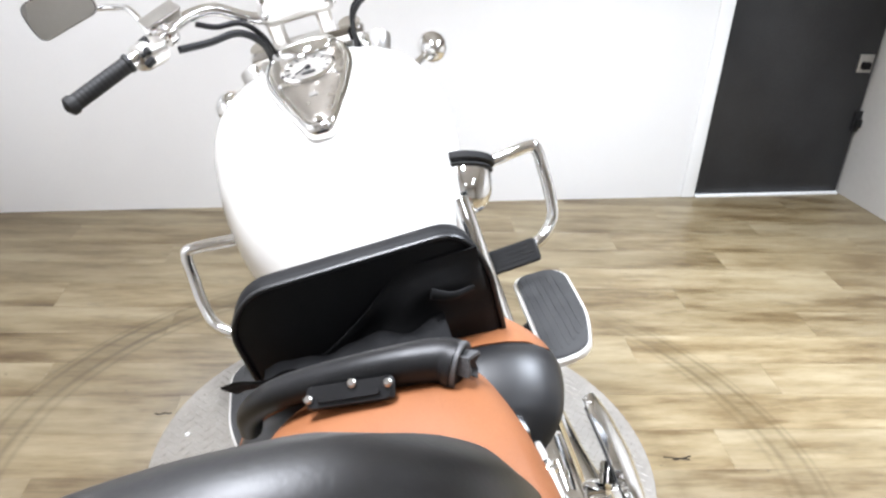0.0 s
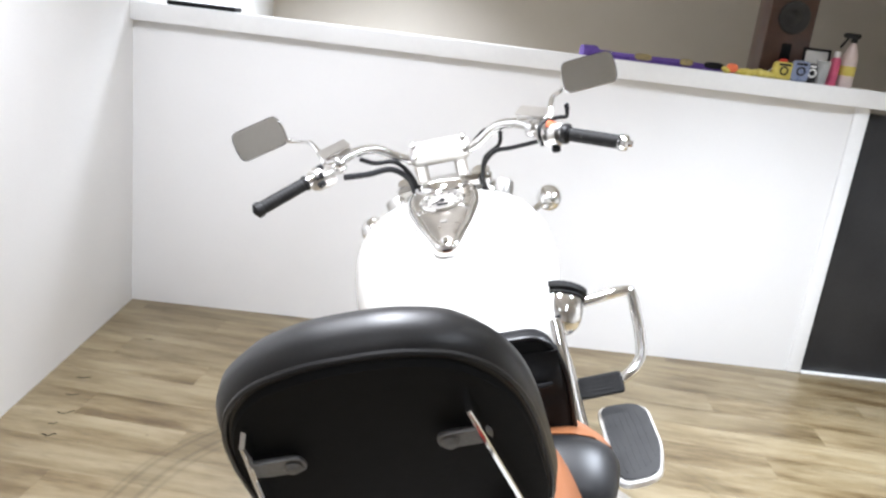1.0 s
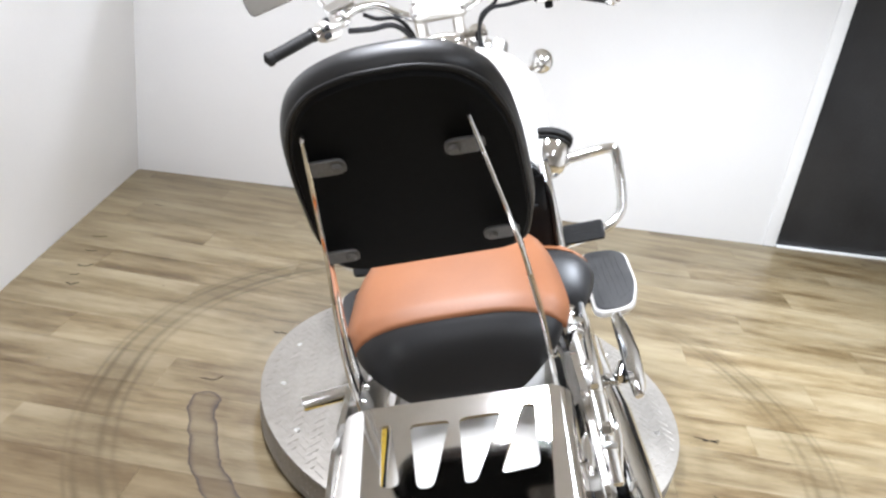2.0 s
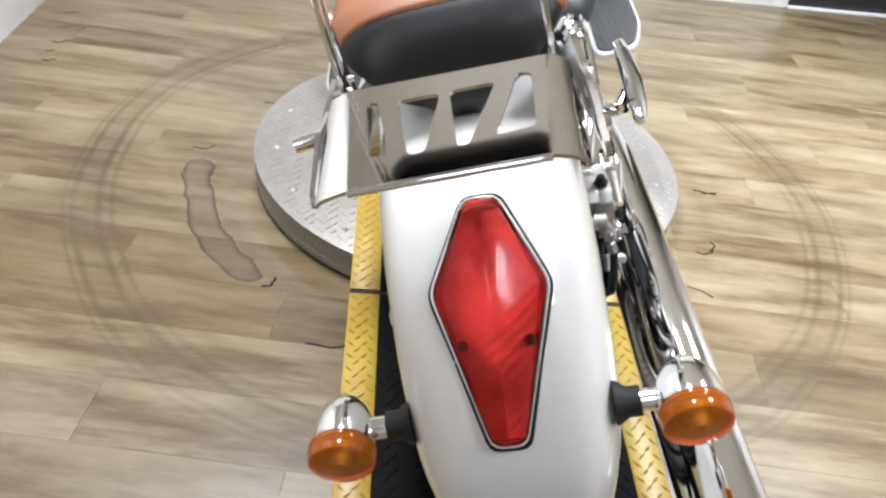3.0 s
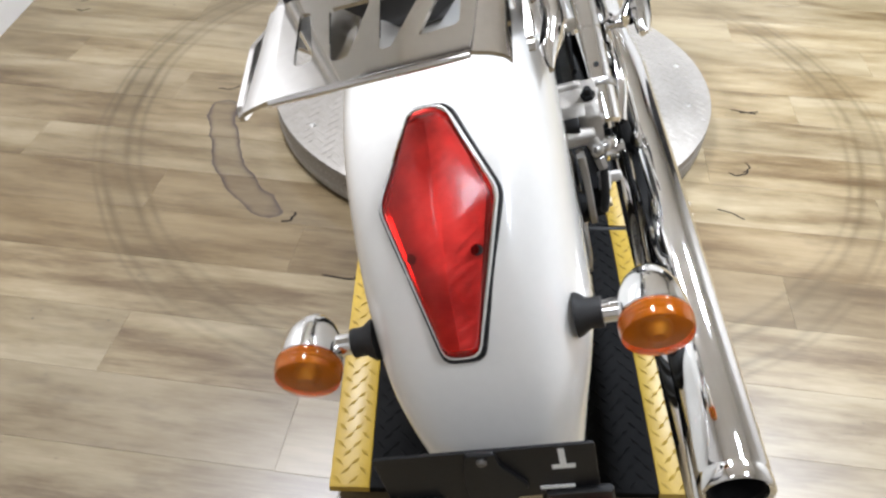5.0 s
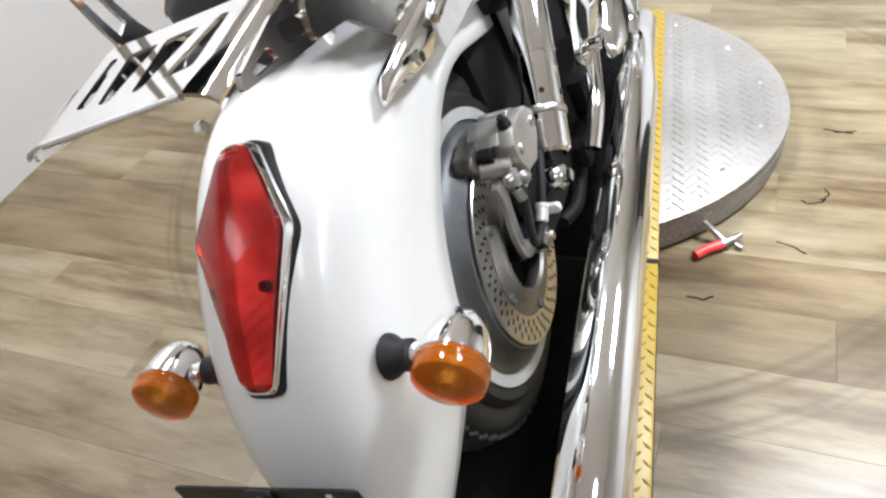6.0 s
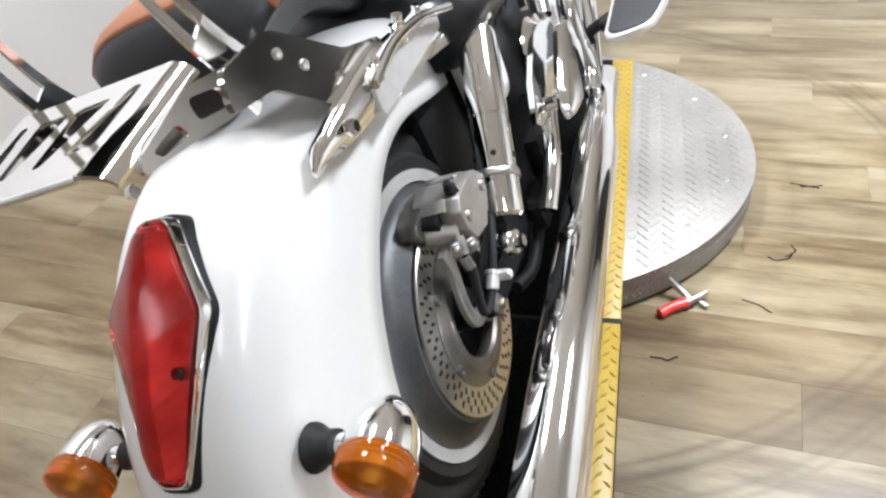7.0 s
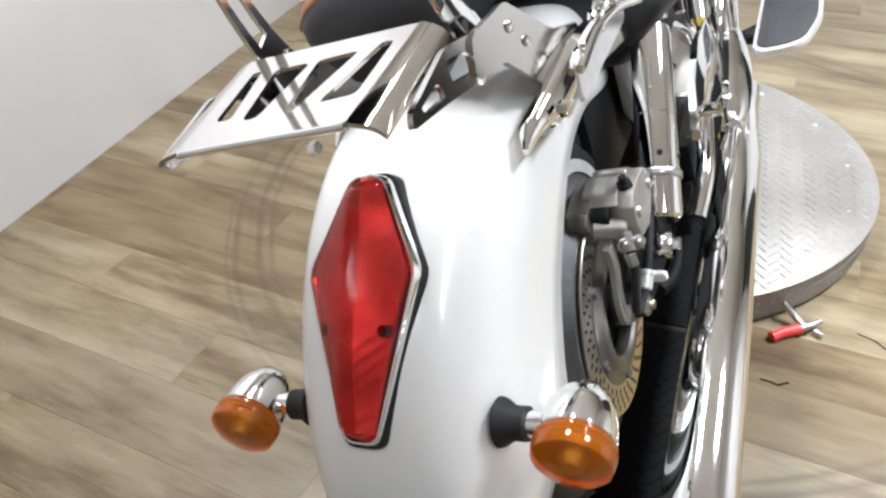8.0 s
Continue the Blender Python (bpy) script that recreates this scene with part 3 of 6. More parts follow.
# deep grey dish between tyre and disc
b = B()
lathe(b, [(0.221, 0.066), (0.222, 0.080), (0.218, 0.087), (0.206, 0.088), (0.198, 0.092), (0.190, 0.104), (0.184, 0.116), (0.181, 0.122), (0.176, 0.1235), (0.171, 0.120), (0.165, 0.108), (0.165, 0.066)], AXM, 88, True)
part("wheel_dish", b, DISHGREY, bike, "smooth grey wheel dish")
b = B()
cyl(b, RA + Vector((-0.20, 0, 0)), RA + Vector((0.186, 0, 0)), 0.010, None, 16)
axle = part("axle", b, SATIN, bike)
for s_, x0, x1 in ((-1, 0.195, 0.222), (1, 0.164, 0.186)):
    part("axle_nut", cyl(B(), RA + P3(s_, x0, 0, 0), RA + P3(s_, x1, 0, 0), 0.020, 0.018, 6, 0.002), BRASS if s_ < 0 else SATIN, axle, "hexagonal axle nut")
b = B()
cyl(b, RA + Vector((0.158, 0, 0)), RA + Vector((0.165, 0, 0)), 0.026, None, 24, 0.0015)
part("washer", b, DULL, axle, "dark washer")
b = B()
cyl(b, RA + Vector((0.184, 0, 0)), RA + Vector((0.194, 0, 0)), 0.0095, 0.008, 14, 0.001)
part("axle_end", b, BRASS, axle, "brassy threaded axle end")


def slab(outline, x0, x1, edge=0.006, r=0.010):
    """A casting with its outline in y and z, from x0 to x1."""
    return prism(B(), rounded(outline, r, 3), XAX, x0, x1, edge)


cal = part("brake_caliper", slab([(-0.366, 0.476), (-0.350, 0.446), (-0.300, 0.434), (-0.256, 0.458), (-0.234, 0.488), (-0.262, 0.514), (-0.300, 0.522), (-0.350, 0.524), (-0.366, 0.506)], 0.166, 0.201, 0.0025, 0.004), CASTLIGHT, bike, "grey cast rear brake caliper", 40)
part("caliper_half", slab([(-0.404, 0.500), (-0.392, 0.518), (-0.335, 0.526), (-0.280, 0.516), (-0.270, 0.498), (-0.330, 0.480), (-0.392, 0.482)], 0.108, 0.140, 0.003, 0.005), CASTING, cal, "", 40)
part("caliper_bridge", slab([(-0.368, 0.512), (-0.352, 0.526), (-0.312, 0.532), (-0.300, 0.516), (-0.330, 0.502)], 0.126, 0.178, 0.002, 0.004), CASTLIGHT, cal, "", 40)
part("caliper_bridge", slab([(-0.290, 0.514), (-0.282, 0.524), (-0.254, 0.512), (-0.246, 0.494), (-0.270, 0.492)], 0.126, 0.178, 0.002, 0.004), CASTLIGHT, cal, "", 40)
part("brake_pad", slab([(-0.386, 0.504), (-0.368, 0.514), (-0.290, 0.508), (-0.290, 0.474), (-0.370, 0.470)], 0.134, 0.166, 0.003), SHADOWED, cal, "dark brake pads", 40)
b = B()
cyl(b, (0.136, -0.378, 0.484), (0.184, -0.364, 0.474), 0.0165, 0.0155, 22, 0.003)
part("slide_sleeve", b, CASTLIGHT, cal)
b = B()
cyl(b, (0.112, -0.3845, 0.489), (0.138, -0.3775, 0.484), 0.0062, None, 12)
cyl(b, (0.118, -0.383, 0.488), (0.126, -0.381, 0.4865), 0.0095, None, 14, 0.001)
part("slide_pin", b, RUBBER, cal, "dark slide pin with a rubber boot")
b = B()
cyl(b, (0.100, -0.388, 0.4915), (0.113, -0.384, 0.489), 0.0105, None, 12, 0.002)
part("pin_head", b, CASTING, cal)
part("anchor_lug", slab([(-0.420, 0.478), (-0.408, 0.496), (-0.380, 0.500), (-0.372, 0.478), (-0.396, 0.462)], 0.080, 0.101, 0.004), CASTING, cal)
b = B()
cyl(b, (0.187, -0.333, 0.522), (0.187, -0.336, 0.534), 0.0115, None, 6, 0.001)
cyl(b, (0.187, -0.336, 0.533), (0.187, -0.339, 0.545), 0.0075, 0.006, 12, 0.001)
part("bleed_screw", b, RUBBER, cal, "black bleed screw cap")
for x, y, z in ((0.199, -0.346, 0.487), (0.199, -0.262, 0.484)):
    b = B()
    lathe(b, [(0.0, 0.003), (0.004, 0.003), (0.005, 0.006), (0.0085, 0.006), (0.0095, 0.0), (0.0, 0.0)], frame_at((x, y, z), (1, 0, 0)), 14)
    part("bolt", b, SATIN, cal)
# S-shaped arm that ties the caliper to the axle
b = B()
armp = spline([(0.158, -0.392, 0.462), (0.160, -0.392, 0.430), (0.160, -0.405, 0.392), (0.159, -0.408, 0.355), (0.158, -0.394, 0.328), (0.158, -0.362, 0.318)], 6)
loft(b, [[p + Vector((0.006 * u, 0, 0)) + (armp[min(i + 1, len(armp) - 1)] - armp[max(i - 1, 0)]).normalized().cross(Vector((1, 0, 0))) * (0.0125 * v) for u, v in ((-1, -0.7), (-0.7, -1), (0.7, -1), (1, -0.7), (1, 0.7), (0.7, 1), (-0.7, 1), (-1, 0.7))] for i, p in enumerate(armp)])
part("caliper_arm", b, CASTLIGHT, cal, "S-shaped cast arm", 50)
b = B()
tube(b, [(0.188, -0.384, 0.448), (0.190, -0.392, 0.420), (0.186, -0.404, 0.380), (0.180, -0.402, 0.349), (0.180, -0.384, 0.337), (0.184, -0.362, 0.346), (0.188, -0.342, 0.362), (0.192, -0.300, 0.395), (0.188, -0.22, 0.44), (0.17, -0.10, 0.50)], 0.0070, 12)
part("brake_hose", b, RUBBER, cal, "black brake hose")
b = B()
cyl(b, (0.180, -0.372, 0.470), (0.187, -0.386, 0.446), 0.0115, 0.0095, 14, 0.001)
cyl(b, (0.186, -0.388, 0.444), (0.190, -0.393, 0.425), 0.0095, 0.0088, 6, 0.001)
part("banjo_fitting", b, SATIN, cal, "steel banjo fitting")
for p in ((0.186, -0.398, 0.466), (0.198, -0.372, 0.452)):
    b = B()
    lathe(b, [(0.0, 0.010), (0.004, 0.010), (0.0075, 0.008), (0.009, 0.002), (0.012, 0.001), (0.012, 0.0), (0.0, 0.0)], frame_at(p, (0.5, -0.75, 0.3)), 6)
    part("bolt", b, SATIN, cal)
b = B()
cyl(b, (0.186, -0.356, 0.350), (0.190, -0.334, 0.368), 0.0105, None, 14, 0.002)
cyl(b, (0.189, -0.338, 0.364), (0.190, -0.332, 0.369), 0.0125, None, 14, 0.001)
box(b, (0.206, -0.334, 0.358), (0.026, 0.014, 0.016), 0.004)
part("hose_clamp", b, WHITEMETAL, cal, "light metal hose clamp")

# swing arm, frame, shocks
def swingarm(s):
    b = B()
    loft(b, [[P3(s, 0.165 + dx * w, y, z + dz * h) for dx, dz in ((-1, -1), (1, -1), (1, 1), (-1, 1))] for y, z, w, h in ((-0.372, 0.318, 0.014, 0.010), (-0.355, 0.318, 0.016, 0.020), (-0.2, 0.325, 0.022, 0.036), (0.15, 0.345, 0.024, 0.038), (0.25, 0.35, 0.024, 0.036))])
    part("swing_arm", b, SHADOWED, bike, "black swing arm")


both(swingarm)
SH0, SH1 = (0.192, 0.022, 0.648), (0.203, -0.268, 0.370)


def shock(s):
    a, c = P3(s, *SH0), P3(s, *SH1)
    if s < 0:  # tucked closer to the frame on the stand side
        a.x, c.x = -0.165, -0.165
    d = (c - a).normalized()
    ln = (c - a).length
    def at(k):
        return a + d * (ln * k)
    b = B()
    lathe(b, [(0.0, 0.0), (0.024, 0.0), (0.032, 0.006), (0.0345, 0.02), (0.0345, ln * 0.40), (0.0335, ln * 0.403), (0.0335, ln * 0.410), (0.0345, ln * 0.413), (0.0345, ln * 0.74), (0.0, ln * 0.74)], frame_at(at(0.06), d), 40)
    body = part("shock_absorber", b, CHROME, bike, "chrome shrouded shock absorber")
    b = B()
    lathe(b, [(0.0, 0), (0.037, 0.0), (0.0385, 0.002), (0.0385, 0.011), (0.037, 0.013), (0.0, 0.013)], frame_at(at(0.70), d), 40)
    part("adjuster_ring", b, SATIN, body, "bright preload ring with holes")
    b = B()
    lathe(b, [(0.0, 0), (0.0350, 0.0), (0.0350, 0.060), (0.030, 0.066), (0.0, 0.066)], frame_at(at(0.735), d), 40)
    part("lower_cup", b, CHROME, body)
    for k, q in ((0.0, a), (1.0, c)):
        b = B()
        lathe(b, [(0.008, -0.018), (0.020, -0.018), (0.022, -0.014), (0.022, 0.014), (0.020, 0.018), (0.008, 0.018)], frame_at(q, (1, 0, 0)), 28)
        part("eyelet", b, CHROME, body)
        b = B()
        cyl(b, q - Vector((0.03, 0, 0)), q + Vector((s * 0.030 + 0.0, 0, 0)), 0.011, None, 6, 0.001)
        part("bolt", b, CHROME, body)
    for k in range(5):
        a2 = 2 * math.pi * k / 5
        mm = frame_at(at(0.64), d)
        q = mm @ Vector((0.0345 * math.cos(a2), 0.0345 * math.sin(a2), 0))
        n = (mm.to_3x3() @ Vector((math.cos(a2), math.sin(a2), 0)))
        b = B()
        cyl(b, q - n * 0.002, q + n * 0.0015, 0.005, None, 10)
        part("hole", b, SHADOWED, body, "small dark drain hole")


both(shock)

# ---- rear fender
FEND = [((0.05, 0.690), (0.02, 0.55), 0.100), ((-0.12, 0.750), (-0.12, 0.592), 0.128), ((-0.28, 0.776), (-0.264, 0.629), 0.140), ((-0.42, 0.776), (-0.365, 0.633), 0.146),
        ((-0.547, 0.768), (-0.445, 0.610), 0.148), ((-0.656, 0.726), (-0.515, 0.567), 0.148), ((-0.745, 0.657), (-0.570, 0.520), 0.147), ((-0.817, 0.568), (-0.614, 0.460), 0.146), ((-0.866, 0.464), (-0.643, 0.396), 0.142),
        ((-0.892, 0.358), (-0.680, 0.320), 0.118), ((-0.908, 0.268), (-0.755, 0.250), 0.092), ((-0.917, 0.205), (-0.83, 0.195), 0.068), ((-0.920, 0.162), (-0.87, 0.157), 0.040), ((-0.920, 0.145), (-0.89, 0.143), 0.012)]


def smooth_rows(rows, n=5):
    flat = [[*a, *c, w] for a, c, w in rows]
    out = []
    ext = [flat[0]] + flat + [flat[-1]]
    for i in range(1, len(ext) - 2):
        for k in range(n):
            t = k / n
            out.append([0.5 * (2 * q + (r - p) * t + (2 * p - 5 * q + 4 * r - s) * t * t + (3 * q - p - 3 * r + s) * t**3) for p, q, r, s in zip(*ext[i - 1 : i + 3])])
    return out + [flat[-1]]


def fender_shell(rows, thick, steps=14, ridge=0.0):
    rings = []
    for cy, cz, ey, ez, w in smooth_rows(rows):
        outer, inner = [], []
        for k in range(-steps, steps + 1):
            a = math.pi / 2 * k / steps
            x = w * math.copysign(abs(math.sin(a)) ** 0.80, a)
            d = (1 - math.cos(a)) ** 1.5
            lift = ridge * math.exp(-((x / 0.02) ** 2))
            y, z = cy + (ey - cy) * d, cz + (ez - cz) * d
            nrm = Vector((0, cy - ey, cz - ez)).normalized()
            outer.append(Vector((x, y, z)) + nrm * lift)
            inner.append(Vector((x * (1 - thick / w), y, z)) - nrm * thick)
        rings.append(outer + inner[::-1])
    return loft(B(), rings)


rear_fender = part("rear_fender", fender_shell(FEND, 0.004, ridge=0.002), PEARL, bike, "deep pearl white rear fender", 50)

liner = []
for (cy, cz), (ey, ez), w in FEND:
    k = 0.008 / max(0.02, math.hypot(cy - ey, cz - ez))
    liner.append(((cy + (ey - cy) * k, cz + (ez - cz) * k), (ey, ez), w - 0.006))
part("inner_liner", fender_shell(liner, 0.002), MATTBLACK, rear_fender, "black underside", 50)

# tail lamp: lens on a chrome bezel and a black gasket
LU, LN = Vector((0, 0.198, 0.227)).normalized(), Vector((0, -0.227, 0.198)).normalized()
LM = Matrix.Translation((0.003, -0.756, 0.655)) @ Matrix((Vector((1, 0, 0)), LU, LN)).transposed().to_4x4() @ Matrix.Rotation(radians(-2.1), 4, "Z")


def lamp_outline(k=0.0, n=3):
    pts = [(0.0185 + k * 0.5, 0.1425 + k), (0.0648 + k, 0.041), (0.0185 + k * 0.6, -0.139 - k), (-0.0185 - k * 0.6, -0.139 - k), (-0.0672 - k, 0.041), (-0.0185 - k * 0.5, 0.1425 + k)]
    return rounded(pts, 0.013, n)


def lamp_bend(p):
    """Follows the fender's curve."""
    return Vector((p[0], p[1], p[2] - 0.55 * (p[1] ** 2) - 1.0 * p[0] ** 2))


def lamp_ring(k, h):
    return [LM @ lamp_bend((p[0], p[1], h)) for p in lamp_outline(k)]


def gasket_ring(k, h):
    """The gasket sits lower towards the lamp's top."""
    return [LM @ lamp_bend((p[0], p[1], h - 0.0095 * max(0.0, min(1.0, (p[1] - 0.005) / 0.06)) + 0.0066 * max(0.0, 1 - abs(p[1] + 0.072) / 0.078))) for p in lamp_outline(k)]


b = B()
loft(b, [gasket_ring(0.0094, -0.030), gasket_ring(0.0094, 0.0), gasket_ring(0.0084, 0.0020), gasket_ring(0.003, 0.0020)])
tail = part("tail_lamp", b, BLACK, bike, "long diamond-shaped tail lamp on a black gasket")
b = B()
loft(b, [lamp_ring(0.0060, -0.012), lamp_ring(0.0056, 0.004), lamp_ring(0.0036, 0.009), lamp_ring(0.0014, 0.009), lamp_ring(-0.0006, 0.004)])
part("bezel", b, CHROME, tail, "chrome bezel")
b = B()
def scaled_ring(s, h, ridge):
    out = []
    for p in lamp_outline(0.0004):
        x, y = p[0] * s, p[1] * s
        out.append(LM @ lamp_bend((x, y, h - ridge * abs(p[0]) * s)))
    return out


rows = [scaled_ring(1.0, -0.002, 0), scaled_ring(0.985, 0.009, 0), scaled_ring(0.95, 0.018, 0.05), scaled_ring(0.80, 0.027, 0.16), scaled_ring(0.55, 0.0335, 0.22), scaled_ring(0.28, 0.037, 0.24), scaled_ring(0.03, 0.0375, 0.24)]
loft(b, rows)
lens_part = part("lens", b, REDLENS, tail, "glossy red lens with a centre ridge", 32)
lens_part.visible_shadow = False
# stepped reflector inside the lens
b = B()
rows = []
for j in range(121):
    v = -0.130 + 0.26 * j / 120
    w = 0.92 * (0.017 + 0.044 * max(0.0, 1 - abs(v - 0.04) / (0.105 if v > 0.04 else 0.18)))
    row = []
    for i in range(33):
        u = -w + 2 * w * i / 32
        step = 0.00028 * math.sin(v * 420 - u * 300) * 0.6 + 0.008 * noise.noise((u * 14, v * 11, 2))
        row.append(LM @ lamp_bend((u, v, 0.0075 + 0.006 * (1 - abs(u) / w) + step)))
    rows.append(row + [LM @ lamp_bend((-w + 2 * w * i / 32, v, 0.005)) for i in range(32, -1, -1)])
loft(b, rows)
part("reflector", b, REFLECTOR, tail, "stepped silver reflector behind the lens", 20)
b = B()
box(b, (0, 0.112, 0.002), (0.024, 0.010, 0.008), 0.003, LM)
part("bulb_holder", b, SHADOWED, tail, "dark bulb holder")
# black studs stand in for the dark of the recessed screw holes
for sx in (-1, 1):
    mm = LM @ Matrix.Translation((sx * 0.0375, -0.0215, 0.0112 if sx > 0 else 0.007))
    b2 = B()
    lathe(b2, [(0.0, 0.004), (0.004, 0.004), (0.0045, 0.006), (0.0065, 0.006), (0.007, 0.0), (0.0, 0.0)], mm, 16)
    part("lens_screw", b2, BLACK, tail, "dark stud for a recessed lens screw hole")


def signal(s, y, z, name, reach=0.0):
    base = P3(s, 0.132, y + 0.01, z)
    b = B()
    lathe(b, [(0.0, 0), (0.028, 0), (0.026, 0.006), (0.019, 0.016), (0.019, 0.032), (0.0, 0.032)], frame_at(base - P3(s, 0.006, 0, 0), (s, -0.05, 0.02)), 28)
    root = part(name, b, RUBBER, bike, "bullet turn signal on a black rubber boot")
    b = B()
    cyl(b, base + P3(s, 0.022, -0.001, 0), base + P3(s, 0.062, -0.003, 0.002), 0.0145, None, 24)
    part("stem", b, CHROME, root, "chrome stem")
    c = P3(s, 0.215, y - 0.002, z + 0.002)
    mm = frame_at(c, (0, -1, -0.10))
    b = B()
    prof = [(0.0, -0.062), (0.008, -0.061), (0.018, -0.055), (0.029, -0.042), (0.037, -0.024), (0.0405, -0.004), (0.0415, 0.010), (0.0395, 0.012), (0.0, 0.012)]
    lathe(b, prof, mm, 40)
    part("housing", b, CHROME, root, "chrome bullet housing")
    b = B()
    lathe(b, [(0.0385, 0.0125), (0.0425, 0.014), (0.0422, 0.0165), (0.0432, 0.019), (0.0422, 0.0215), (0.0432, 0.024), (0.0422, 0.0265), (0.0430, 0.030), (0.041, 0.037), (0.034, 0.042), (0.018, 0.045), (0.0, 0.046)], mm, 40)
    part("lens", b, AMBER, root, "ribbed amber lens").visible_shadow = False
    b = B()
    lathe(b, [(0.0, 0.0125), (0.034, 0.0128), (0.030, 0.0150), (0.016, 0.0165), (0.014, 0.030), (0.008, 0.036), (0.0, 0.036)], mm, 28)
    part("bulb", b, DULL, root, "bulb in its grey cup")


signal(1, -0.784, 0.508, "turn_signal")
signal(-1, -0.775, 0.514, "turn_signal")

# plate bracket with reflectors
PM = Matrix.Translation((0, -0.932, 0.440)) @ Matrix.Rotation(radians(91), 4, "X") @ Matrix.Rotation(radians(-4.3), 4, "Z")
b = B()
prism(b, rounded([(-0.124, -0.051), (0.124, -0.051), (0.124, 0.051), (-0.124, 0.051)], 0.006, 3), PM, -0.002, 0.002, 0.0008)
plate = part("plate_holder", b, BLACK, bike, "empty black number plate bracket")
b = B()
prism(b, rounded([(-0.018, 0.054), (0.016, 0.054), (0.018, 0.030), (0.046, -0.020), (0.020, -0.058), (-0.026, -0.058), (-0.028, 0.0)], 0.006, 3), PM, 0.0021, 0.008, 0.002)
part("centre_bracket", b, BLACK, plate)
# bolt slot in the bracket, drawn as a raised white T
b = B()
prism(b, [(0.074, 0.0), (0.100, 0.0), (0.100, 0.008), (0.0905, 0.008), (0.0905, 0.040), (0.0835, 0.040), (0.0835, 0.008), (0.074, 0.008)], PM @ pose(0, 0.006, 0.002), 0.0, 0.0008)
part("white_mark", b, WHITEMARK, plate, "bolt slot shown as a white inverted T")
b = B()
box(b, (0.076, -0.032, 0.003), (0.040, 0.005, 0.002), 0.0006, PM)
part("white_mark", b, WHITEMARK, plate, "short white bar")
b = B()
lathe(b, [(0, 0.005), (0.004, 0.005), (0.006, 0.003), (0.006, 0.0), (0, 0)], PM @ pose(0, 0.042, 0.008), 16)
part("bolt", b, DULL, plate)
for s in (-1, 1):
    b = B()
    box(b, (s * 0.100, -0.064, 0.012), (0.074, 0.020, 0.008), 0.003, PM)
    r = part("reflector", b, REFLECT, plate, "red reflector strip")
    b = B()
    box(b, (s * 0.100, -0.052, 0.006), (0.078, 0.034, 0.010), 0.003, PM)
    part("reflector_back", b, BLACK, r)
TM = Matrix.Translation((0.001, -0.916, 0.330)) @ Matrix.Rotation(radians(81), 4, "X") @ Matrix.Rotation(radians(-3), 4, "Z")
b = B()
prism(b, rounded([(-0.061, 0.078), (0.061, 0.078), (0.051, 0.020), (0.0, -0.106), (-0.051, 0.020)], 0.024, 5), TM, -0.01, 0.004, 0.002)
tip = part("plate_lamp", b, BLACK, bike, "triangular chrome lamp with a black gasket")
b = B()
frame_plate(b, rounded([(-0.054, 0.074), (0.054, 0.074), (0.043, 0.020), (0.0, -0.094), (-0.043, 0.020)], 0.020, 5), [rounded([(-0.040, 0.012), (0.040, 0.012), (0.004, -0.066), (-0.004, -0.066)], 0.008)], TM, 0.004, 0.010)
part("bezel", b, CHROME, tip)
b = B()
prism(b, rounded([(-0.042, 0.014), (0.042, 0.014), (0.004, -0.068), (-0.004, -0.068)], 0.008), TM, 0.0, 0.0065)
part("window", b, SHADOWED, tip, "dark window")

# ---- luggage rack, side plates, sissy bar and passenger backrest
RSLOPE = 0.146


def rack_z(y):
    return 0.874 + RSLOPE * (y + 0.767)


RK = Matrix.Translation((0, 0, rack_z(0))) @ Matrix(((1, 0, 0, 0), (0, 1, 0, 0), (0, RSLOPE, 1, 0), (0, 0, 0, 1)))
outer = rounded([(-0.107, -0.772), (0.093, -0.772), (0.108, -0.608), (-0.112, -0.606)], 0.004, 2)
holes = [rounded(h, 0.008, 3) for h in (
    [(-0.087, -0.728), (-0.066, -0.728), (-0.079, -0.637), (-0.091, -0.637)],
    [(-0.047, -0.735), (-0.029, -0.735), (-0.010, -0.642), (-0.057, -0.641)],
    [(0.004, -0.735), (0.016, -0.735), (0.050, -0.640), (0.0, -0.641)],
    [(0.042, -0.729), (0.084, -0.725), (0.089, -0.634), (0.074, -0.632)])]
b = B()
frame_plate(b, outer, holes, RK, -0.002, 0.002)
rack = part("luggage_rack", b, BRUSHED, bike, "polished steel luggage rack with trapezoid cut-outs", 30)
for s in (-1, 1):
    b = B()
    rings = []
    for y, xc, xo in ((-0.772, 0.093 if s > 0 else 0.107, 0.036), (-0.69, 0.1005 if s > 0 else 0.1095, 0.031), (-0.607, 0.108 if s > 0 else 0.112, 0.026)):
        sec = [(xc - 0.002, 0.002), (xc + 0.004, 0.0015), (xc + xo * 0.5, -0.0025 if s > 0 else -0.001), (xc + xo * 0.82, -0.0085 if s > 0 else -0.004), (xc + xo, -0.016 if s > 0 else -0.009)]
        top = [P3(s, x, y, rack_z(y) + z) for x, z in sec]
        bot = [P3(s, x - 0.001, y, rack_z(y) + z - 0.004) for x, z in sec]
        rings.append(top + bot[::-1])
    loft(b, rings)
    part("rack_wing", b, BRUSHED, rack, "rolled rack side", 50)
b = B()
tube(b, [(-0.107, -0.772, rack_z(-0.772) - 0.001), (0.093, -0.772, rack_z(-0.772) - 0.001)], 0.0042, 10, 2)
part("rear_edge", b, CHROME, rack)


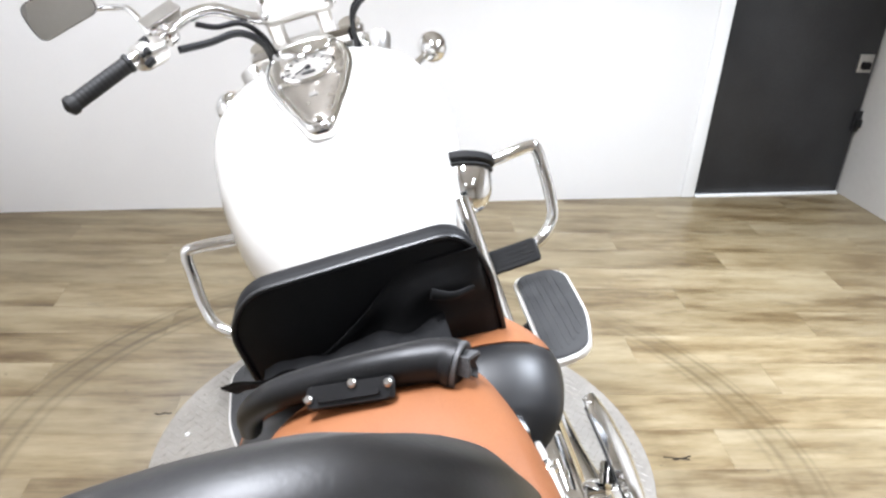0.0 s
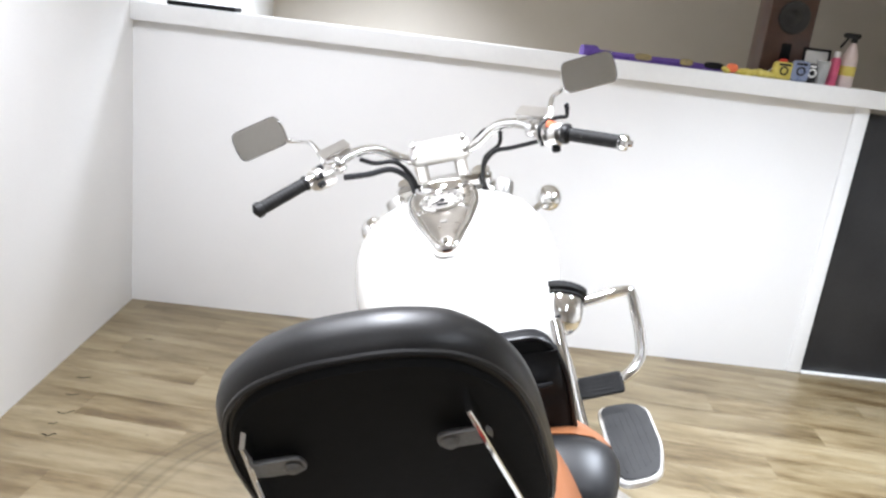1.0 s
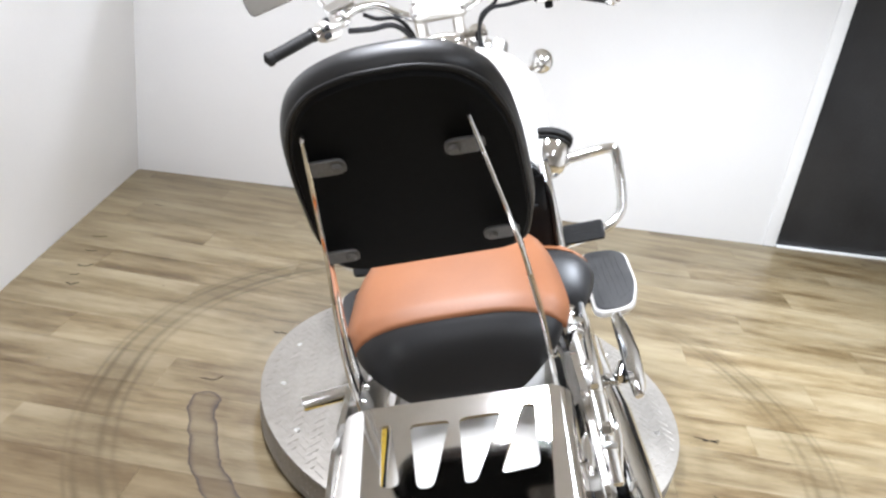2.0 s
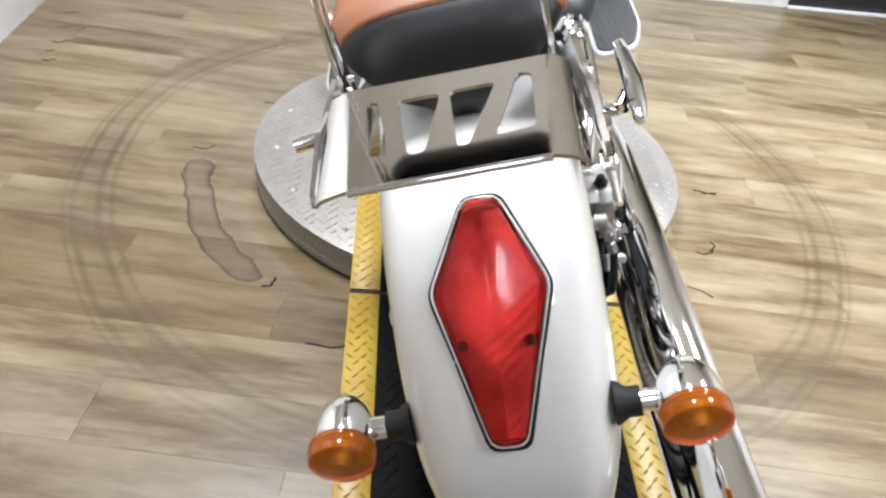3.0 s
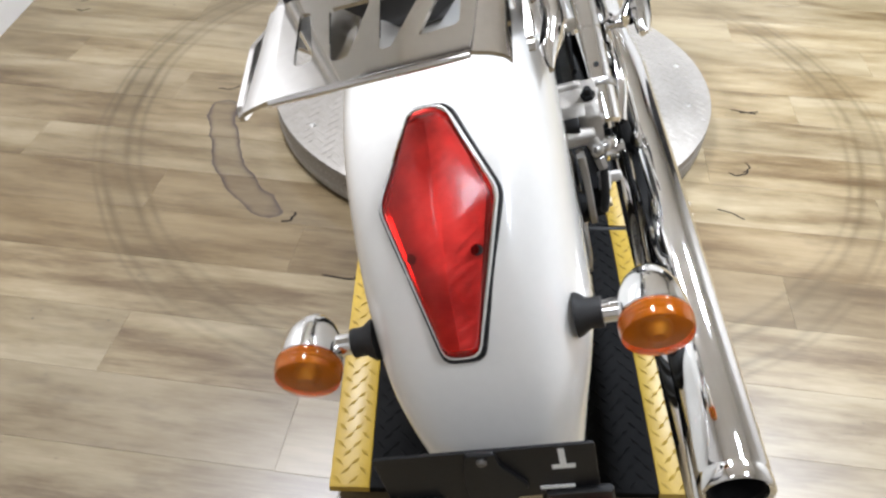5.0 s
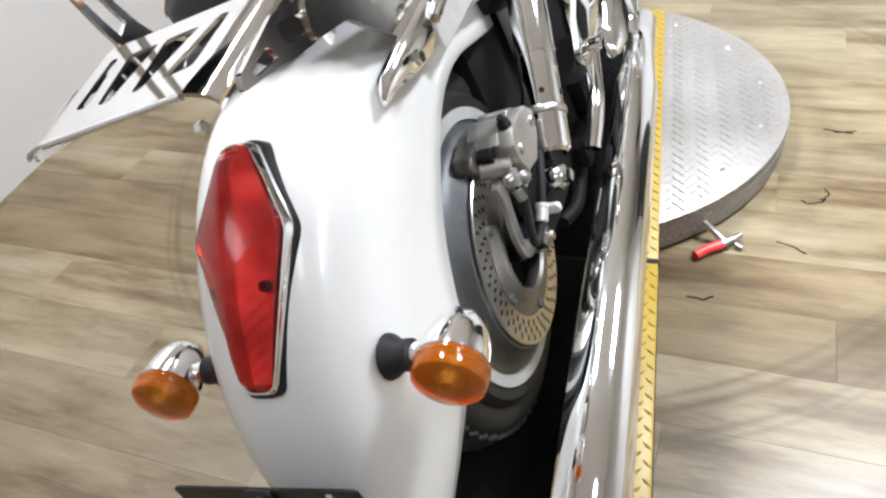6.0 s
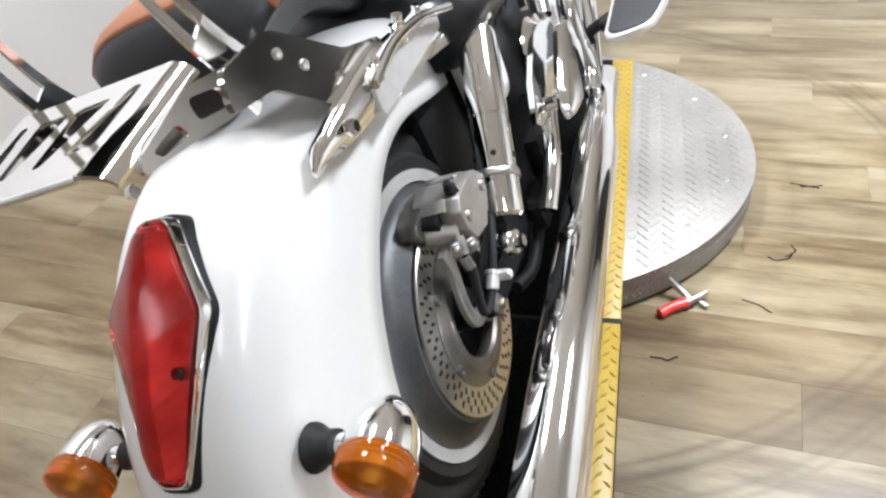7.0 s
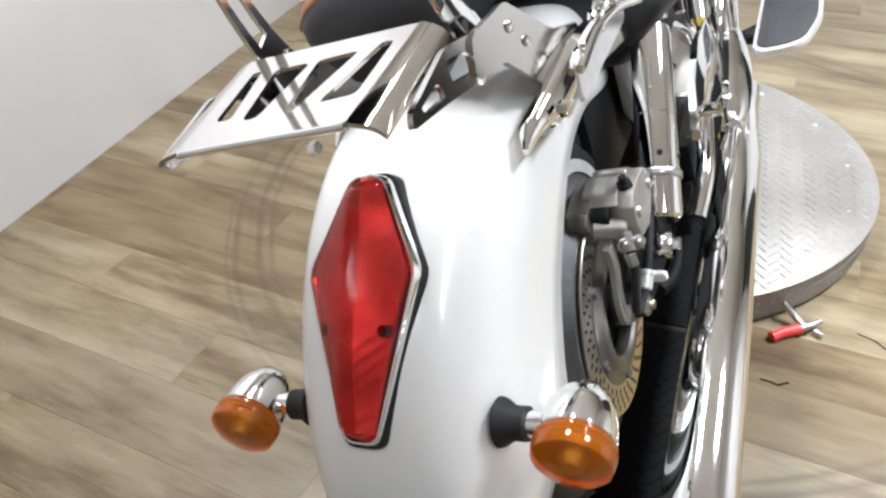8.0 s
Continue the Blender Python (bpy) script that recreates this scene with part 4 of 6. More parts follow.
def side_plate(s):
    m = Matrix.Translation((s * 0.150, 0, 0)) @ Matrix(((0, 0, 1, 0), (1, 0, 0, 0), (0, 1, 0, 0), (0, 0, 0, 1)))
    out = rounded([(-0.622, 0.832), (-0.605, 0.872), (-0.496, 0.870), (-0.364, 0.785), (-0.26, 0.755), (-0.25, 0.715), (-0.436, 0.738), (-0.539, 0.818)], 0.012)
    b = B()
    frame_plate(b, out, [], m, -0.004, 0.004)
    p = part("side_plate", b, PLATESTEEL, bike, "polished mounting plate with two bolts")
    for y, z in ((-0.503, 0.843), (-0.465, 0.811)):
        b = B()
        lathe(b, [(0, 0.005), (0.003, 0.005), (0.0065, 0.003), (0.0075, 0.0), (0, 0)], frame_at((s * 0.154, y, z), (s, 0, 0)), 20)
        part("dome_bolt", b, CHROME, p)
    # slotted bracket that carries the rack
    out = rounded([(-0.762, 0.853), (-0.755, 0.866), (-0.66, 0.884), (-0.585, 0.872), (-0.60, 0.828), (-0.625, 0.830), (-0.69, 0.842)], 0.008)
    hol = [rounded([(-0.738, 0.862), (-0.694, 0.866), (-0.686, 0.849), (-0.732, 0.853)], 0.006), rounded([(-0.664, 0.875), (-0.612, 0.862), (-0.610, 0.840), (-0.666, 0.852)], 0.009)]
    b = B()
    frame_plate(b, out, hol, Matrix.Translation((s * 0.147, 0, 0)) @ Matrix(((0, 0, 1, 0), (1, 0, 0, 0), (0, 1, 0, 0), (0, 0, 0, 1))), -0.003, 0.003)
    part("slotted_bracket", b, PLATESTEEL, p, "slotted chrome bracket")
    # chrome fender strut
    b = B()
    rows = []
    for y, z, w, h in ((-0.552, 0.712, 0.003, 0.004), (-0.528, 0.722, 0.010, 0.013), (-0.47, 0.728, 0.012, 0.026), (-0.30, 0.722, 0.013, 0.034), (-0.10, 0.690, 0.014, 0.040), (0.08, 0.648, 0.014, 0.042), (0.12, 0.632, 0.010, 0.030)):
        y += 0.09 if s < 0 and y < -0.4 else 0
        rows.append([P3(s, 0.150 + (0.014 if y > -0.5 else 0) + w * cx, y, z + h * cz) for cx, cz in ((-1, -0.8), (-0.3, -1), (0.6, -0.85), (1, -0.3), (1, 0.3), (0.6, 0.85), (-0.3, 1), (-1, 0.8))])
    loft(b, rows)
    st = part("fender_strut", b, CHROME, bike, "chrome fender strut with a pointed end", 50)
    for y, z in ((-0.03, 0.662), (0.03, 0.650), (-0.485, 0.728)):
        b = B()
        cyl(b, P3(s, 0.176, y, z), P3(s, 0.190, y, z), 0.011, 0.010, 6, 0.0015)
        part("bolt", b, CHROME, st)


both(side_plate)
b = B()
slab_out = rounded([(-0.395, 0.690), (-0.385, 0.748), (-0.30, 0.752), (-0.14, 0.742), (-0.09, 0.715), (-0.10, 0.690)], 0.012)
prism(b, slab_out, Matrix.Translation((0.176, 0, 0)) @ XAX, -0.004, 0.004, 0.0015)
dock = part("docking_bracket", b, WHITEMETAL, bike, "bright docking bracket beside the fender")
for y, z, r, h in ((-0.355, 0.738, 0.010, 0.020), (-0.245, 0.742, 0.013, 0.030), (-0.165, 0.732, 0.010, 0.022)):
    b = B()
    lathe(b, [(0, -0.012), (r * 0.8, -0.012), (r, -0.010), (r, h * 0.5), (r * 0.62, h * 0.6), (r * 0.62, h), (0, h)], frame_at((0.176, y, z), (0.35, 0, 1)), 18)
    part("docking_post", b, CHROME, dock, "chrome docking post")
b = B()
tube(b, [(0.184, -0.39, 0.735), (0.190, -0.30, 0.750), (0.198, -0.20, 0.742), (0.206, -0.10, 0.715)], 0.007, 12)
part("support_rod", b, CHROME, dock, "chrome support rod")

SB = [(0.126, -0.515, 0.815), (0.124, -0.540, 0.868), (0.121, -0.564, 0.92), (0.117, -0.584, 0.98), (0.110, -0.602, 1.04), (0.101, -0.622, 1.107), (0.080, -0.689, 1.225), (0.073, -0.712, 1.264)]
SBX = -0.004


def upright(s):
    path = spline([P3(s, x, y, z) + Vector((SBX, 0, 0)) for x, y, z in SB], 8)
    side = Vector((1, 0, 0))

    def strip(bm, i0, i1, off, half):
        rows = []
        for i in range(i0, i1 + 1):
            p = path[i]
            d = (path[min(i + 1, len(path) - 1)] - path[max(i - 1, 0)]).normalized()
            fw = d.cross(side).normalized()
            w = 0.0034 - 0.0016 * i / len(path)
            p, h = p + fw * off(i), half(i)
            rows.append([p + side * (w * a) + fw * (h * c) for a, c in ((-1, -0.9), (-0.6, -1), (0.6, -1), (1, -0.9), (1, 0.9), (0.6, 1), (-0.6, 1), (-1, 0.9))])
        loft(bm, rows)

    b = B()
    wide = lambda i: 0.036 - 0.0009 * i if i < 12 else 0.026 - 0.0004 * (i - 12)
    strip(b, 0, 14, lambda i: 0.0, wide)
    strip(b, 14, 34, lambda i: 0.5 * (wide(i) + 0.011), lambda i: 0.5 * (wide(i) - 0.011))
    strip(b, 14, 34, lambda i: -0.5 * (wide(i) + 0.011), lambda i: 0.5 * (wide(i) - 0.011))
    strip(b, 34, len(path) - 1, lambda i: 0.0, lambda i: max(0.010, 0.0172 - 0.0008 * (i - 34)))
    u = part("sissy_bar_upright", b, CHROME, bike, "flat slotted chrome backrest upright")
    for z in (1.224, 1.106):
        p = min(path, key=lambda q: abs(q.z - z))
        b = B()
        n = Vector((0, -0.845, -0.535)).normalized()
        m = Matrix.Translation(p + Vector((0, 0.004, 0))) @ Matrix((Vector((-s, 0, 0)), n.cross(Vector((-s, 0, 0))).normalized(), n)).transposed().to_4x4()
        prism(b, rounded([(-0.004, -0.010), (0.034, -0.010), (0.034, 0.010), (-0.004, 0.010)], 0.0095), m, 0.0, 0.004, 0.001)
        tab = part("bracket_tab", b, DULL, u, "round-ended steel bracket")
        b = B()
        cyl(b, m @ Vector((0.025, 0, 0.004)), m @ Vector((0.025, 0, 0.008)), 0.0065, 0.005, 12, 0.001)
        part("bolt", b, DULL, tab)
    for dy in (0.016, -0.018):
        if s < 0:
            q = path[8]
            b = B()
            cyl(b, q + P3(s, -0.008, dy, 0.010), q + P3(s, 0.014, dy, 0.008), 0.0042, None, 12, 0.001)
            part("locating_pin", b, CHROME, u)


both(upright)
# passenger pad: rounded trapezoid, flat dark back plate and piping
PU, PN = Vector((0, -0.535, 0.845)).normalized(), Vector((0, 0.845, 0.535)).normalized()
PADM = Matrix.Translation((0.0, -0.648, 1.172)) @ Matrix((Vector((1, 0, 0)), PU, PN)).transposed().to_4x4()


PADW = ((-0.130, 0.092), (-0.116, 0.110), (-0.06, 0.119), (0.0, 0.116), (0.05, 0.112), (0.09, 0.105), (0.125, 0.091), (0.148, 0.067), (0.160, 0.030))


def pad_outline(k):
    right = [(w - k * (0.5 if abs(u) > 0.13 else 1), u - k * (1 if u > 0.1 else (0.5 if u > 0.06 else (-1 if u < -0.1 else 0)))) for u, w in PADW]
    loop = right + [(-x, u) for x, u in right[::-1]]
    return [Vector((p[0] + 0.002, p[1])) for p in rounded(loop, 0.03, 4)]


def pad_ring(k, h):
    return [PADM @ Vector((*p, h)) for p in pad_outline(k)]


b = B()
loft(b, [pad_ring(0.010, 0.006), pad_ring(0.001, 0.010), pad_ring(-0.003, 0.022), pad_ring(-0.002, 0.034), pad_ring(0.006, 0.047), pad_ring(0.026, 0.057), pad_ring(0.06, 0.061)])
pad = part("passenger_backrest", b, VINYL, bike, "glossy black vinyl passenger backrest pad", 60)
b = B()
loft(b, [pad_ring(0.008, 0.002), pad_ring(0.007, 0.005), pad_ring(0.006, 0.009)])
part("back_plate", b, MATTBLACK, pad, "flat matt black back plate")
b = B()
tube(b, pad_ring(0.003, 0.009) + [pad_ring(0.003, 0.009)[0]], 0.0026, 8, 1, 1, False)
part("piping", b, VINYL, pad)

# ---- seats
def seat_loft(rows, mat_side, name, lab, top_mat, top_lab, frac, waist=0.60, rise=0.60, pinch=0.7):
    """Rows of y, half width, bottom z, top z, crown. The upper panel is a skin laid over the middle."""
    def section(y, w, z0, z1, crown, n=22):
        out = []
        for k in range(n + 1):
            a = math.pi * k / n
            x = -w * math.copysign(abs(math.cos(a)) ** 0.55, math.cos(a))
            z = z0 + (z1 - z0) * math.sin(a) ** 0.42 + crown * math.cos(x / w * math.pi / 2) * math.sin(a)
            x *= waist + (1 - waist) * min(1.0, (z - z0) / max(0.01, rise * (z1 - z0))) ** pinch
            out.append(Vector((x, y, z)))
        return out
    fine = []
    ext = [rows[0]] + rows + [rows[-1]]
    for i in range(1, len(ext) - 2):
        for k in range(6):
            t = k / 6
            fine.append([0.5 * (2 * q + (r - p) * t + (2 * p - 5 * q + 4 * r - s) * t * t + (3 * q - p - 3 * r + s) * t**3) for p, q, r, s in zip(*ext[i - 1 : i + 3])])
    fine.append(rows[-1])
    b = B()
    loft(b, [section(*r) for r in fine])
    seat = part(name, b, mat_side, bike, lab, 60)
    b = B()
    y0, y1, f0, f1 = frac
    skin = []
    for r in fine:
        if y0 <= r[0] <= y1:
            f = f0 + (f1 - f0) * (r[0] - y0) / (y1 - y0)
            xs = [r[1] * f * (2 * k / 16 - 1) for k in range(17)]
            full = [p for p in section(*r, n=88) if p.z >= r[2] + max(0.58, rise) * (r[3] - r[2])]
            row = []
            for x in xs:
                j = min(range(len(full) - 1), key=lambda q: abs((full[q].x + full[q + 1].x) / 2 - x))
                a, c = full[j], full[j + 1]
                t = 0 if abs(c.x - a.x) < 1e-9 else max(0, min(1, (x - a.x) / (c.x - a.x)))
                row.append(Vector((x, r[0], a.z + (c.z - a.z) * t)))
            skin.append([p + Vector((0, 0, 0.003)) for p in row] + [p - Vector((0, 0, 0.004)) for p in row[::-1]])
    loft(b, skin)
    part("top_panel", b, top_mat, seat, top_lab, 60)
    return seat, fine


pill = [(-0.490, 0.078, 0.785, 0.825, 0.0), (-0.482, 0.116, 0.780, 0.868, 0.0), (-0.466, 0.146, 0.780, 0.902, 0.002), (-0.440, 0.163, 0.784, 0.922, 0.004), (-0.40, 0.172, 0.795, 0.930, 0.005), (-0.28, 0.166, 0.805, 0.935, 0.006), (-0.17, 0.148, 0.800, 0.922, 0.006), (-0.06, 0.128, 0.76, 0.865, 0.006), (0.06, 0.115, 0.69, 0.79, 0.004)]
seat_loft(pill, VINYL, "passenger_seat", "black passenger seat with an orange top panel", ORANGE, "orange vinyl top panel", (-0.452, 0.055, 0.94, 0.86), 0.22, 0.72, 1.4)
rider = [(-0.045, 0.19, 0.60, 0.68, 0.0), (-0.02, 0.235, 0.585, 0.735, 0.0), (0.05, 0.262, 0.575, 0.768, 0.0), (0.13, 0.265, 0.570, 0.748, 0.0), (0.22, 0.245, 0.57, 0.718, 0.004), (0.34, 0.18, 0.575, 0.71, 0.008), (0.44, 0.14, 0.60, 0.735, 0.008), (0.50, 0.11, 0.64, 0.75, 0.0)]
seat_loft(rider, VINYL, "rider_seat", "black rider seat with an orange top panel", ORANGE, "orange vinyl top panel", (0.08, 0.47, 0.94, 0.80))

# ---- rider's backrest with an open pouch on its back
RU, RN = Vector((0, -0.10, 0.995)).normalized(), Vector((0, -0.995, -0.10)).normalized()
RM = Matrix.Translation((0.0, 0.150, 0.815)) @ Matrix((Vector((1, 0, 0)), RU, Vector((1, 0, 0)).cross(RU))).transposed().to_4x4()


def bag_ring(k, h, drop=0.0):
    pts = [(-0.200 + k, -0.125 + k), (0.200 - k, -0.145 + k), (0.200 - k, 0.04 - drop), (0.168 - k, 0.118 - k - drop), (-0.158 + k, 0.122 - k - drop), (-0.206 + k, 0.065 - drop)]
    return [RM @ Vector((*p, h)) for p in rounded(pts, 0.055, 6)]


b = B()
loft(b, [bag_ring(0.05, -0.062), bag_ring(0.018, -0.056), bag_ring(0.002, -0.036), bag_ring(0.0, -0.012), bag_ring(0.006, -0.002), bag_ring(0.016, 0.0)])
rest = part("rider_backrest", b, POUCH, bike, "black vinyl rider backrest with a pouch on its back", 60)
b = B()
r0 = bag_ring(0.003, -0.001)
tube(b, r0 + [r0[0]], 0.0042, 8, 1, 1, False)
part("piping", b, VINYL, rest, "black piping")
# slack pouch panel, creased, its upper edge sagging from one corner
b = B()
rows = []
for j in range(19):
    v = j / 18
    row = []
    for i in range(41):
        u = i / 40
        x = -0.185 + 0.37 * u
        s = u * u * (3 - 2 * u)
        top = -0.045 + 0.130 * min(1, s * 1.25)
        y = -0.13 + (top + 0.13) * v
        bulge = 0.022 * math.sin(math.pi * u) ** 0.6 * (0.35 + 0.65 * math.sin(math.pi * min(1, v * 0.9 + 0.1)))
        crease = 0.008 * math.sin(9 * (v - 0.8 * u) + 1.0) + 0.006 * math.sin(19 * (v + 0.35 * u)) * u + 0.005 * noise.noise((u * 7, v * 7, 1))
        row.append(Vector((x, y, 0.005 + bulge + crease * math.sin(math.pi * u) ** 0.5)))
    rows.append(row)
sheet = [[RM @ p for p in row] + [RM @ (p - Vector((0, 0, 0.004))) for p in row[::-1]] for row in rows]
loft(b, sheet)
part("pouch", b, POUCH, rest, "slack creased pouch panel", 60)
b = B()
tube(b, [RM @ Vector(p) for p in ((0.10, 0.045, 0.032), (0.13, 0.032, 0.034), (0.165, 0.022, 0.016))], (0.006, 0.003), 10, 6, 1.6)
part("fold", b, POUCH, rest, "raised fold in the pouch")
# slack flap that runs from the pouch over the front of the passenger seat, ending in a roll
b = B()
rows = []
for j in range(13):
    v = j / 12
    row = []
    for i in range(31):
        u = i / 30
        x = -0.175 + 0.285 * u
        y0, z0 = 0.13, 0.805
        y1, z1 = -0.075 - 0.080 * u, 0.922 + 0.022 * math.sin(math.pi * min(1, 0.25 + u * 0.6))
        sag = -0.010 * math.sin(math.pi * v)
        row.append(Vector((x, y0 + (y1 - y0) * v, z0 + (z1 - z0) * v ** 1.3 + sag + 0.010 * noise.noise((u * 7, v * 4, 5)) + 0.004 * math.sin(14 * u - 9 * v))))
    rows.append(row + [p - Vector((0, 0, 0.004)) for p in row[::-1]])
loft(b, rows)
part("flap", b, POUCH, rest, "slack black vinyl flap", 60)
ROLL = [(-0.172, -0.052, 0.845), (-0.150, -0.085, 0.895), (-0.098, -0.125, 0.938), (-0.02, -0.148, 0.950), (0.045, -0.160, 0.950), (0.088, -0.166, 0.944), (0.106, -0.178, 0.939)]
b = B()
tube(b, ROLL, (0.015, 0.031), 20, 8, 0.9)
part("rolled_flap", b, BLACK, rest, "rolled black vinyl flap")
b = B()
rd = (Vector(ROLL[-1]) - Vector(ROLL[-2])).normalized()
lathe(b, [(0.021, -0.004), (0.0270, -0.004), (0.0282, 0.000), (0.0275, 0.004), (0.0255, 0.005), (0.0235, 0.003), (0.022, 0.001)], frame_at(Vector(ROLL[-1]), rd), 28, True)
part("flap_end", b, ROLLRIM, rest, "lighter grey rim at the open end of the roll")
# near-black plug, stands in for the shade inside the open roll
b = B()
lathe(b, [(0.0, 0.001), (0.021, 0.001), (0.021, 0.003), (0.012, 0.004), (0.010, 0.009), (0.0, 0.009)], frame_at(Vector(ROLL[-1]), rd), 24)
part("roll_inside_shade", b, SHADOWED, rest)
b = B()
rows = []
for j in range(9):
    a = radians(-70 + 30 * j)
    q = 0.0165 + 0.0035 * math.sin(2.3 * j)
    rows.append([frame_at(Vector(ROLL[-1]), rd) @ Vector(((q + d) * math.cos(a), (q + d) * math.sin(a), h)) for d, h in ((-0.002, 0.002), (0.002, 0.002), (0.0035, 0.016 + 0.003 * math.cos(1.7 * j)), (0.0005, 0.017 + 0.003 * math.cos(1.7 * j)))])
loft(b, rows)
part("lining_fold", b, ROLLRIM, rest, "crumpled pale lining inside the roll", 60)
b = B()
mm = Matrix.Translation((-0.014, -0.184, 0.952)) @ Matrix.Rotation(radians(-14), 4, "Z") @ Matrix.Rotation(radians(38), 4, "X")
box(b, (0, 0, 0), (0.100, 0.026, 0.010), 0.004, mm)
buckle = part("buckle", b, BLACK, rest, "black plastic buckle bar with studs")
for x, y in ((-0.046, -0.002), (0.044, 0.004), (0.004, 0.009)):
    b = B()
    lathe(b, [(0, 0.004), (0.003, 0.004), (0.005, 0.002), (0.005, 0), (0, 0)], mm @ Matrix.Translation((x, y, 0.005)), 14)
    part("stud", b, SATIN, buckle)
b = B()
box(b, (0, -0.004, 0.006), (0.070, 0.006, 0.004), 0.0015, mm)
part("buckle_bar", b, BLACK, buckle)
b = B()
tube(b, [RM @ Vector(p) for p in ((-0.185, -0.10, 0.01), (-0.20, -0.15, 0.03), (-0.212, -0.205, 0.035))], 0.007, 10, 6, 2.6)
part("strap", b, VINYL, rest, "hanging black strap")

# ---- tank and instrument console
TANK = [(0.36, 0.105, 0.70, 0.805), (0.40, 0.150, 0.675, 0.870), (0.46, 0.192, 0.655, 0.950), (0.54, 0.226, 0.648, 1.002), (0.64, 0.252, 0.645, 1.034), (0.74, 0.268, 0.65, 1.058), (0.84, 0.279, 0.67, 1.068), (0.94, 0.275, 0.70, 1.060), (1.01, 0.240, 0.75, 1.030), (1.045, 0.14, 0.82, 0.975)]


fine = []
ext = [TANK[0]] + TANK + [TANK[-1]]
for i in range(1, len(ext) - 2):
    for k in range(6):
        t = k / 6
        fine.append([0.5 * (2 * q + (r - p) * t + (2 * p - 5 * q + 4 * r - s) * t * t + (3 * q - p - 3 * r + s) * t**3) for p, q, r, s in zip(*ext[i - 1 : i + 3])])
fine.append(TANK[-1])
b = B()
rows = []
for y, w, z0, z1 in fine:
    ring = []
    for k in range(40):
        a = 2 * math.pi * k / 40
        c, s = math.cos(a), math.sin(a)
        zm = z0 + (z1 - z0) * 0.42
        x = w * math.copysign(abs(c) ** 0.80, c)
        z = zm + ((z1 - zm) if s > 0 else (zm - z0)) * math.copysign(abs(s) ** 0.88, s)
        ring.append((x - 0.010, y, z))
    rows.append(ring)
loft(b, rows)
tank = part("fuel_tank", b, PEARL, bike, "wide teardrop pearl white fuel tank", 60)

DD = (Vector((0, 0.80, 1.098)) - Vector((0, 0.52, 1.022))).normalized()
DN = Vector((1, 0, 0)).cross(DD).normalized()
DM = Matrix.Translation((-0.003, 0.522, 1.006)) @ Matrix((Vector((1, 0, 0)), DD, DN)).transposed().to_4x4() @ Matrix.Diagonal((1.10, 1.03, 1, 1))


def dash_outline(k):
    return rounded([(-0.022 + k * 0.4, -0.004 + k), (0.022 - k * 0.4, -0.004 + k), (0.066 - k, 0.13), (0.088 - k, 0.22), (0.080 - k, 0.30), (0.042 - k * 0.5, 0.345 - k), (-0.042 + k * 0.5, 0.345 - k), (-0.080 + k, 0.30), (-0.088 + k, 0.22), (-0.066 + k, 0.13)], 0.040, 5)


def dash_ring(k, h):
    return [DM @ Vector((*p, h - 0.10 * max(0, p[1] - 0.24))) for p in dash_outline(k)]


b = B()
loft(b, [dash_ring(0.004, -0.022), dash_ring(0.0, 0.004), dash_ring(0.002, 0.014), dash_ring(0.008, 0.020), dash_ring(0.014, 0.020), dash_ring(0.017, 0.016), dash_ring(0.05, 0.019)])
dash = part("console", b, CHROME, bike, "chrome tank console with instruments", 50)
b = B()
loft(b, [dash_ring(0.018, 0.012), dash_ring(0.018, 0.019), dash_ring(0.022, 0.0215), dash_ring(0.045, 0.0225)])
part("console_face", b, CONSOLE, dash, "satin console face")
gm = DM @ Matrix.Translation((0, 0.205, 0.020))
b = B()
lathe(b, [(0.046, 0.0), (0.052, 0.0), (0.053, 0.006), (0.049, 0.010), (0.046, 0.008)], gm, 44, True)
gauge = part("speedometer", b, CHROME, dash, "round speedometer with a chrome ring")
b = B()
lathe(b, [(0.0, 0.005), (0.046, 0.005), (0.046, 0.001), (0.0, 0.001)], gm, 44)
part("dial", b, SATIN, gauge, "silver dial")
for k in range(11):
    a = radians(-130 + 26 * k)
    b = B()
    box(b, (0, 0.038, 0.0055), (0.003, 0.008, 0.001), 0.0003, gm @ Matrix.Rotation(-a, 4, "Z"))
    part("dial_mark", b, BLACK, gauge)
b = B()
box(b, (0, 0.014, 0.007), (0.0025, 0.034, 0.0015), 0.0004, gm @ Matrix.Rotation(radians(125), 4, "Z"))
lathe(b, [(0, 0.009), (0.005, 0.009), (0.006, 0.005), (0, 0.005)], gm, 16)
part("needle", b, BLACK, gauge)
b = B()
box(b, (0, -0.020, 0.0058), (0.026, 0.010, 0.001), 0.0004, gm)
part("counter_window", b, SHADOWED, gauge)
b = B()
ball(b, DM @ Vector((0, 0.305, 0.010)), (0.072, 0.058, 0.026), 28, 14)
part("console_dome", b, CHROME, dash, "polished domed end")
for x, y in ((0.0, 0.018), (-0.052, 0.165), (0.052, 0.165)):
    b = B()
    lathe(b, [(0, 0.007), (0.005, 0.007), (0.0085, 0.004), (0.009, 0), (0, 0)], DM @ Matrix.Translation((x, y, 0.020)), 18)
    part("screw", b, CHROME, dash)
b = B()
box(b, (0.0, 0.105, 0.0235), (0.016, 0.014, 0.002), 0.001, DM)
part("key_badge", b, SATIN, dash)

